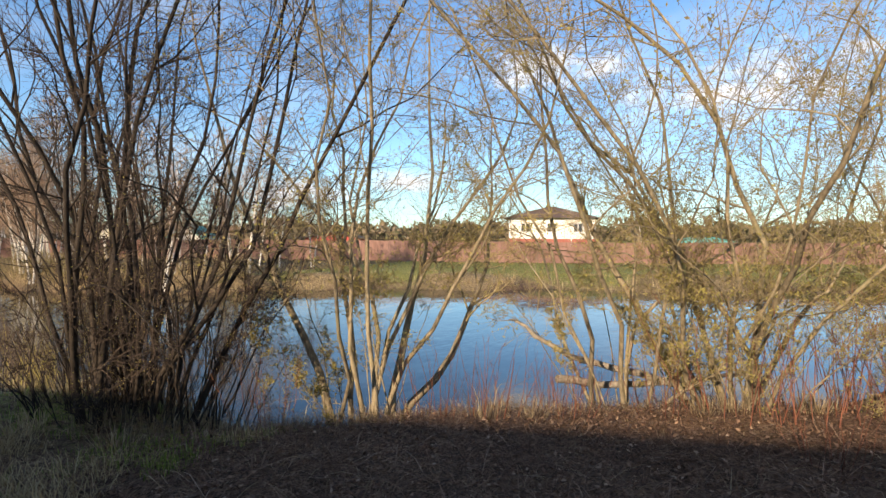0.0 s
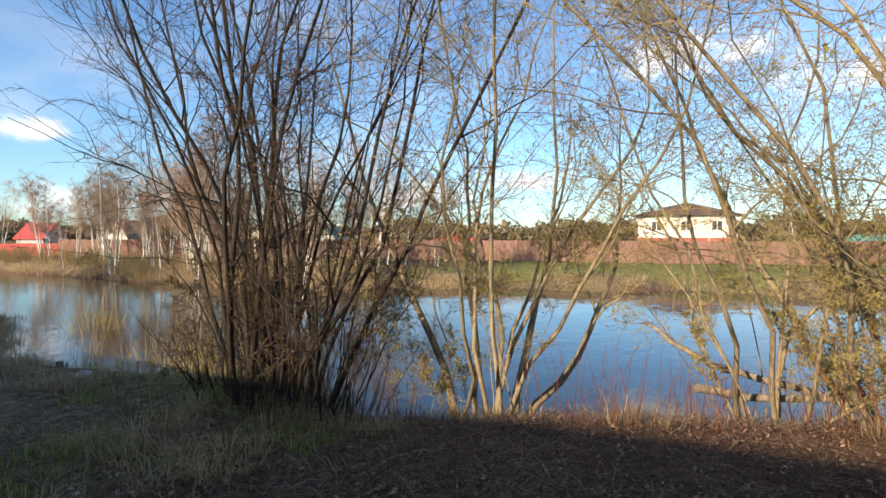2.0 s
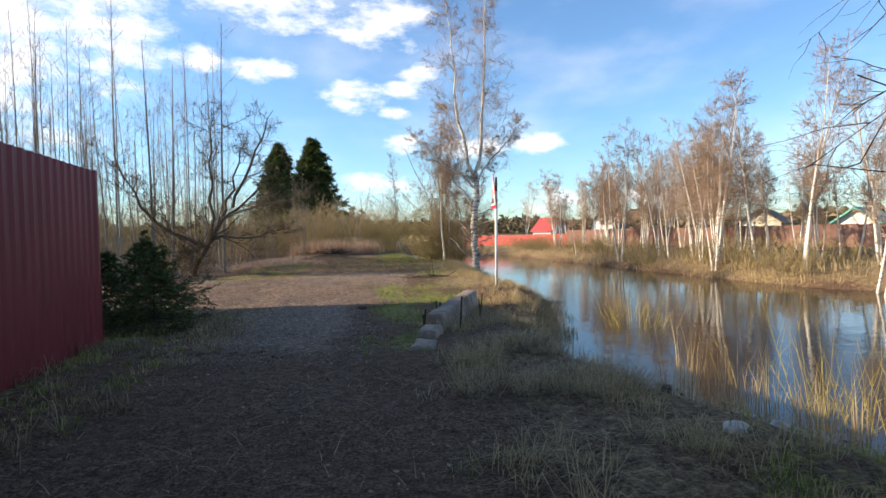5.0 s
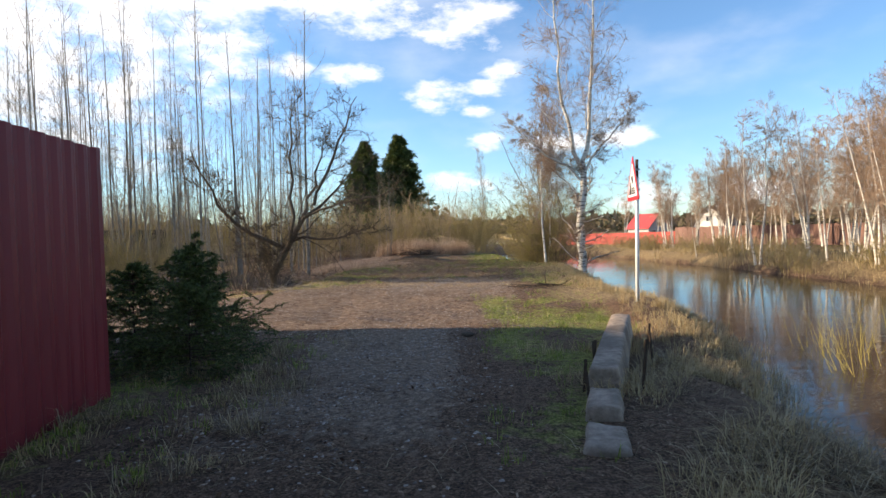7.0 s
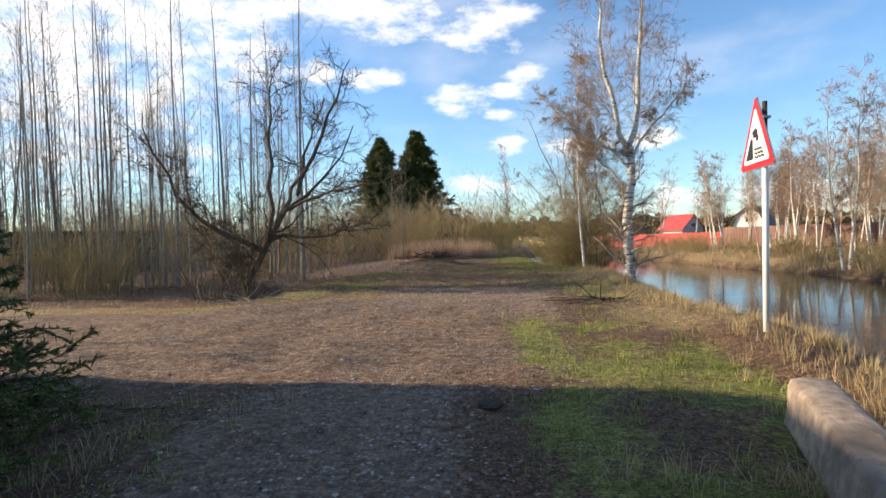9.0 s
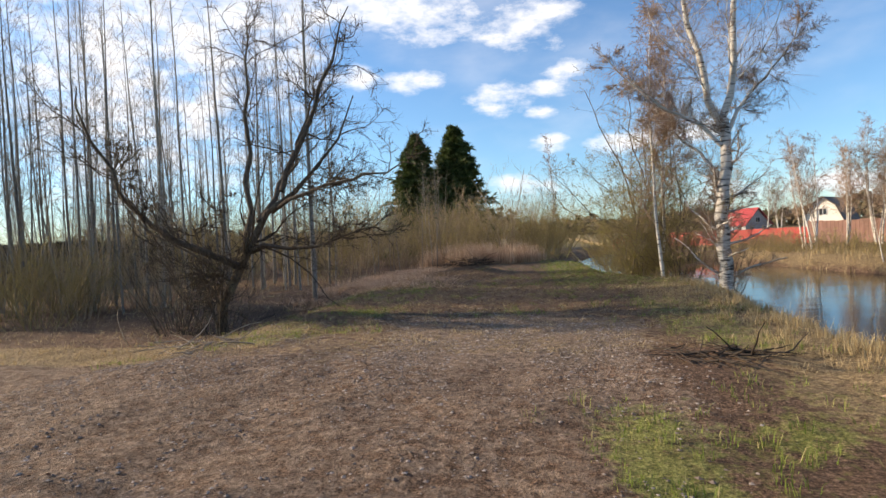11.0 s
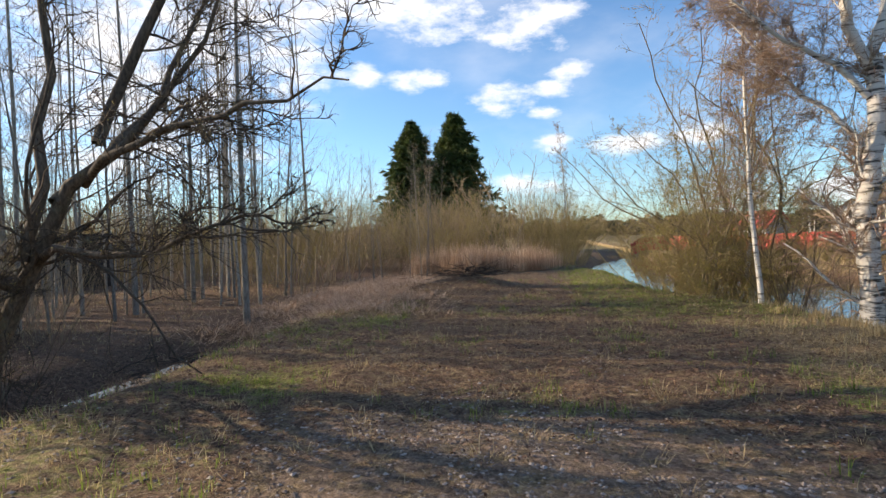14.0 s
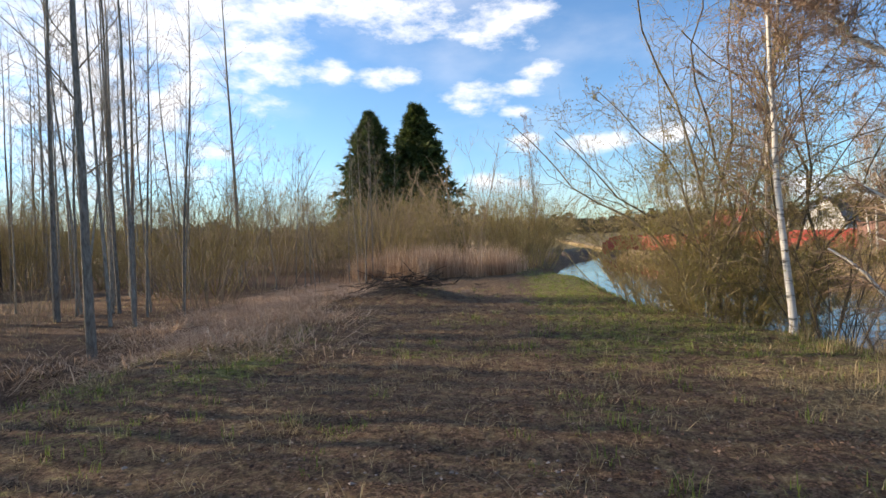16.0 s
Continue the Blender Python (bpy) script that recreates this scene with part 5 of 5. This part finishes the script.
# ---------------------------------------------------------------- ground cover
def tufts(name, spots, rng, mat, blades_per, h0, h1, spread, lean, width, label, flop=0.0):
    """Grass: many bent blades round the given spots, in one object."""
    s = np.repeat(np.array(spots), blades_per, 0)
    n = len(s)
    a = rng.uniform(0, 6.283, n)
    q = spread * np.sqrt(rng.uniform(0, 1, n))
    p = np.stack([s[:, 0] + np.cos(a) * q, s[:, 1] + np.sin(a) * q, s[:, 2] - 0.015], 1)
    b = a + rng.normal(0, 0.9, n)
    H = rng.uniform(h0, h1, n) * s[:, 3]
    l_ = rng.uniform(0.1, 1, n) * lean
    out = np.stack([np.cos(b), np.sin(b), np.zeros(n)], 1)
    mid = p + out * (H * l_ * 0.35)[:, None] + np.array([0, 0, 1]) * (H * 0.62 * (1 - flop * 0.9))[:, None]
    tip = p + out * (H * l_)[:, None] + np.array([0, 0, 1]) * (H * (1 - 0.35 * l_) * (1 - flop))[:, None]
    side = np.stack([-np.sin(b), np.cos(b), np.zeros(n)], 1) * (width * rng.uniform(0.6, 1.3, n))[:, None]
    v = np.stack([p - side, p + side, mid + side * 0.7, mid - side * 0.7, tip], 1).reshape(-1, 3)
    i = np.arange(n)[:, None] * 5
    f = np.concatenate([i + [0, 1, 2], i + [0, 2, 3], i + [3, 2, 4]], 1).reshape(-1, 3)
    ob = obj(name, v, f, mat, smooth=False)
    return tagged(ob, label, "grass", kind="stuff")


def leaves(name, spots, rng, per, spread, size, label):
    s = np.repeat(np.array(spots), per, 0)
    n = len(s)
    p = s[:, :3] + np.stack([rng.normal(0, spread, n), rng.normal(0, spread, n), rng.uniform(0.004, 0.03, n)], 1)
    d = unit(np.stack([rng.normal(0, 1, n), rng.normal(0, 1, n), rng.normal(0, 0.3, n)], 1))
    e = unit(np.cross(d, np.array([0, 0, 1.0]) + rng.normal(0, 0.35, (n, 3))))
    L = (size * rng.uniform(0.5, 1.4, n))[:, None]
    v = np.stack([p - d * L, p + e * L * 0.55, p + d * L, p - e * L * 0.55], 1).reshape(-1, 3)
    return tagged(obj(name, v, np.arange(len(v)).reshape(-1, 4), M_LITTER, smooth=False), label, "leaf litter", kind="stuff")


def scatter(rng, n, x0, x1, y0, y1, keep):
    out = []
    for _ in range(n):
        x, y = rng.uniform(x0, x1), rng.uniform(y0, y1)
        k = keep(x, y)
        if k > 0 and rng.uniform() < k:
            z = height(x, y)
            if z > WATER - 0.08:
                out.append((x, y, z, rng.uniform(0.6, 1.3)))
    return out


rg = np.random.default_rng(3)
shore = lambda x, y: -depth_in(x, y)
tufts("bank_straw", scatter(rg, 3000, 2.5, 10, -15, 1, lambda x, y: smooth(1.1, 0.2, abs(shore(x, y) - 0.8)) * (0.75 if y < -8.3 else 0.3)), rg, M_STRAW, 22, 0.06, 0.27, 0.09, 0.9, 0.0032, "dry straw-coloured grass tufts along the bank")
tufts("bank_straw", scatter(rg, 2600, 1.2, 6, 1, 20, lambda x, y: smooth(1.8, 0.4, abs(shore(x, y) - 0.7)) * 0.8), rg, M_STRAW, 24, 0.08, 0.26, 0.1, 0.9, 0.0035, "yellowed grass tufts along the pond edge")
tufts("litter_straw", scatter(rg, 5000, -3, 6, -14, 0, lambda x, y: (0.5 if x > 1.2 else 0.14) * (1 if shore(x, y) > 0.4 else 0) * (0.6 if y < -8 else 1)), rg, M_OLDSTRAW, 11, 0.12, 0.34, 0.16, 2.2, 0.003, "flattened dead grass on the shaded bank", 0.9)
tufts("rough_grass", scatter(rg, 2400, 0.6, 4.4, -8.5, 2.5, lambda x, y: 0.75 * smooth(0.6, 1.6, x) * smooth(0.0, 0.3, wob(x, y, 1.1, 21)) if shore(x, y) > 0.3 else 0), rg, M_STRAW, 26, 0.08, 0.32, 0.12, 1.5, 0.003, "rough tawny grass tufts on the shaded bank", 0.25)
tufts("bank_tussocks", scatter(rg, 260, 2.4, 7.6, -14.5, -6.4, lambda x, y: 0.8 * smooth(1.6, 0.5, abs(shore(x, y) - 1.2))), rg, M_OLDSTRAW, 70, 0.12, 0.4, 0.13, 1.2, 0.0032, "pale dry grass tussocks below the bank shrubs", 0.2)
tufts("bank_stems", scatter(rg, 1500, 1.2, 4.0, -3.5, 4.5, lambda x, y: 0.75 * smooth(-0.1, 0.25, wob(x, y, 1.1, 83)) * smooth(0.1, 0.45, x - 1.3 - 0.33 * y) if shore(x, y) > 0.1 else 0), rg, M_OLDSTRAW, 26, 0.1, 0.4, 0.14, 1.8, 0.0032, "tangled brown dead stems on the bank slope", 0.55)
tufts("bank_stalks", scatter(rg, 2600, 0.8, 7.6, -14.5, -7.6, lambda x, y: 0.75 if shore(x, y) > 0.3 else 0), rg, M_LITTER, 9, 0.15, 0.5, 0.2, 2.0, 0.0035, "flattened reddish brown stalks on the shaded bank", 0.88)
tufts("bank_moss", scatter(rg, 1500, 0.8, 4.2, -8.4, -4.5, lambda x, y: 0.8 * smooth(-0.1, 0.2, wob(x, y, 0.9, 51)) if shore(x, y) > 0.6 else 0), rg, M_GRASS, 16, 0.03, 0.12, 0.1, 0.9, 0.0032, "short green grass on the shaded bank")
tufts("rough_grass", scatter(rg, 500, -3.6, -1.6, -9, 1, lambda x, y: 0.8 * smooth(0.0, 0.25, wob(x, y, 1.4, 23))), rg, M_STRAW, 20, 0.06, 0.24, 0.12, 1.3, 0.003, "rough tawny grass tufts along the track", 0.35)
tufts("green_grass", scatter(rg, 14000, -7.5, 4, -10, 36, lambda x, y: zone(x, y)[1] ** 1.3), rg, M_GRASS, 16, 0.03, 0.14, 0.1, 0.9, 0.0032, "short fresh green grass on the verge")
tufts("tall_straw", scatter(rg, 700, -4.2, -1.7, -9, 4, lambda x, y: 0.8 * smooth(-0.1, 0.2, wob(x, y, 1.3, 81))), rg, M_OLDSTRAW, 26, 0.1, 0.34, 0.13, 1.4, 0.0034, "dry brown grass tussocks along the red wall", 0.25)
tufts("tall_grass", scatter(rg, 380, -4.2, -1.9, -9, 4, lambda x, y: 0.8), rg, M_GRASS, 20, 0.04, 0.13, 0.1, 1.0, 0.0035, "rough grass along the shed wall")
tufts("verge_straw", scatter(rg, 3600, -11, 3.4, 9, 24, lambda x, y: max(zone(x, y)[2] - 0.32, 0) * 1.8), rg, M_STRAW, 18, 0.06, 0.26, 0.12, 1.4, 0.003, "dry tawny grass on the ditch verge", 0.5)
tufts("track_straw", scatter(rg, 15000, -6, 3.6, 9.5, 25, lambda x, y: 0.75 * smooth(-0.35, 0.15, wob(x, y, 0.9, 61))), rg, M_OLDSTRAW, 8, 0.05, 0.2, 0.2, 2.6, 0.0028, "trampled dead grass stems on the track", 0.95)
tufts("track_tufts", scatter(rg, 900, -4.5, 3.0, 13, 25, lambda x, y: 0.6 * smooth(0.0, 0.3, wob(x, y, 1.2, 63))), rg, M_STRAW, 14, 0.03, 0.16, 0.12, 1.4, 0.0028, "small dry grass tufts on the track", 0.4)
leaves("track_litter", scatter(rg, 7000, -6, 3.4, 12.5, 25, lambda x, y: 0.8), rg, 6, 0.13, 0.016, "dark leaf fragments pressed into the track")
tufts("standing_reeds", scatter(rg, 2400, -7.0, 1.0, 30, 37.5, lambda x, y: 0.85 * smooth(1.0, 0.45, ((x + 2.8) / 3.4) ** 2 + ((y - 33.8) / 2.8) ** 2 + 0.7 * wob(x, y, 0.8, 41)) * (1 if abs(x + 1.7) > 0.45 else 0.2)), rg, M_PINKSTRAW, 22, 0.45, 1.3, 0.22, 0.5, 0.006, "tall pinkish dry reed grass stand")
tufts("fallen_reeds", scatter(rg, 2600, -7.8, -2.0, 18.5, 33, lambda x, y: smooth(-2.2, -3.2, x + 0.22 * (y - 20) + 0.7 * wob(x, y, 0.9, 43)) * smooth(-0.35, 0.2, wob(x, y, 0.7, 45)) * smooth(18.5, 21.5, y)), rg, M_PINKSTRAW, 20, 0.3, 0.95, 0.4, 2.0, 0.006, "flattened pinkish dry reeds beside the track", 0.72)
tufts("reed_tufts", scatter(rg, 420, -7.2, -2.2, 19.5, 32, lambda x, y: 0.7 * smooth(-2.4, -3.4, x + 0.22 * (y - 20)) * smooth(0.0, 0.3, wob(x, y, 1.1, 47))), rg, M_PINKSTRAW, 16, 0.2, 0.65, 0.2, 1.1, 0.005, "broken pinkish reed tufts beside the track", 0.3)
tufts("far_bank_grass", scatter(rg, 5200, 9, 32, -16, 45, lambda x, y: smooth(7 if y > 5 else 1.6, 0.2, shore(x, y)) * 0.9 if shore(x, y) > -0.1 else 0), rg, M_STRAW, 10, 0.15, 0.45, 0.35, 0.7, 0.01, "tawny dead grass on the far bank")
tufts("pond_reeds", scatter(rg, 60, 3.5, 4.6, -4.6, -1.5, lambda x, y: smooth(0.6, 0.1, abs(shore(x, y)))), rg, M_STRAW, 14, 0.4, 1.0, 0.12, 0.25, 0.005, "dry pale reed stems at the waterline")
tufts("grove_litter", scatter(rg, 2600, -20, -5, 12, 34, lambda x, y: 0.7), rg, M_STRAW, 8, 0.1, 0.35, 0.3, 1.6, 0.005, "dead fern and grass litter in the grove", 0.6)


leaves("leaf_litter", scatter(rg, 9000, -3, 8, -15, 2, lambda x, y: (0.9 if y < -7.6 else 0.12) if shore(x, y) > 0.3 else 0), rg, 14, 0.12, 0.019, "brown dead leaves on the shaded ground")
leaves("leaf_litter", scatter(rg, 5200, -10, 4, 2, 26, lambda x, y: 0.1 if y < 12 else 0.55), rg, 4, 0.15, 0.018, "scattered dead leaves and bark bits on the track")


def gravel():
    rng = np.random.default_rng(17)
    sp = scatter(rng, 85000, -6, 1.8, -6, 16, lambda x, y: zone(x, y)[0] * (0.4 if 4.4 < y < 8.6 else 1) * (1.3 if wob(x, y, 0.9, 2) > -0.1 else 0.35))
    s = np.array(sp)
    n = len(s)
    base = np.array([(1, 0, 0), (0, 1, 0), (-1, 0, 0), (0, -1, 0), (0, 0, 1), (0, 0, -1)], float)
    tri = np.array([(0, 1, 4), (1, 2, 4), (2, 3, 4), (3, 0, 4), (1, 0, 5), (2, 1, 5), (3, 2, 5), (0, 3, 5)])
    r = np.abs(rng.normal(0.009, 0.006, n)) + 0.004
    a = rng.uniform(0, 6.283, n)
    v = base[None] * rng.uniform(0.6, 1.3, (n, 6, 1)) * (r[:, None, None] * np.array([1, 1, 0.42]))
    c, q = np.cos(a)[:, None], np.sin(a)[:, None]
    v = np.stack([v[..., 0] * c - v[..., 1] * q, v[..., 0] * q + v[..., 1] * c, v[..., 2]], -1) + s[:, None, :3] + np.array([0, 0, 0.002])
    f = (tri[None] + 6 * np.arange(n)[:, None, None]).reshape(-1, 3)
    tagged(obj("gravel", v.reshape(-1, 3), f, M_GRAVEL, smooth=False), "loose grey and pinkish crushed gravel", "gravel", kind="stuff")


gravel()


def twig_heap(x, y, n, spread, h, label, mat, seed):
    """A heap of cut sticks thrown together."""
    rng = np.random.default_rng(seed)
    p0 = np.stack([rng.normal(0, spread, n), rng.normal(0, spread * 0.6, n), rng.uniform(0, h, n)], 1)
    d = np.stack([rng.normal(0, 1, n), rng.normal(0, 1, n), rng.normal(0, 0.25, n)], 1)
    pts, rad = sprout(rng, p0, d, rng.uniform(0.25, 0.9, n), rng.uniform(0.004, 0.014, n), 5, 0.12, -0.03, 0.4)
    pts[..., 2] = np.maximum(pts[..., 2], 0.0)
    ob = obj("brush_pile", *tubes([(pts, rad, 4)]), mat)
    ob.matrix_world = pose(x, y, height(x, y) + 0.005)
    tagged(ob, label, "brush pile", kind="stuff")


twig_heap(-2.4, 25.2, 150, 0.6, 0.26, "heap of dark sticks and soil at the track end", M_DARKWOOD, 1)
twig_heap(1.9, 9.7, 50, 0.28, 0.04, "small patch of dark broken twigs on the verge", M_DARKWOOD, 2)
twig_heap(-5.0, 11.0, 60, 0.5, 0.05, "scattered pale sticks on the ditch verge", M_DEADWOOD, 3)
twig_heap(-6.2, 17.5, 90, 0.9, 0.1, "tangle of dead sticks in the ditch", M_DARKWOOD, 4)
pud = obj("water", [(-7.0, 14.8, -0.51), (-5.5, 14.8, -0.51), (-5.5, 18.8, -0.51), (-7.0, 18.8, -0.51)], np.array([[0, 1, 2, 3]]), M_WATER, smooth=False)
tagged(pud, "shallow dark water lying in the ditch", "water", kind="structure")
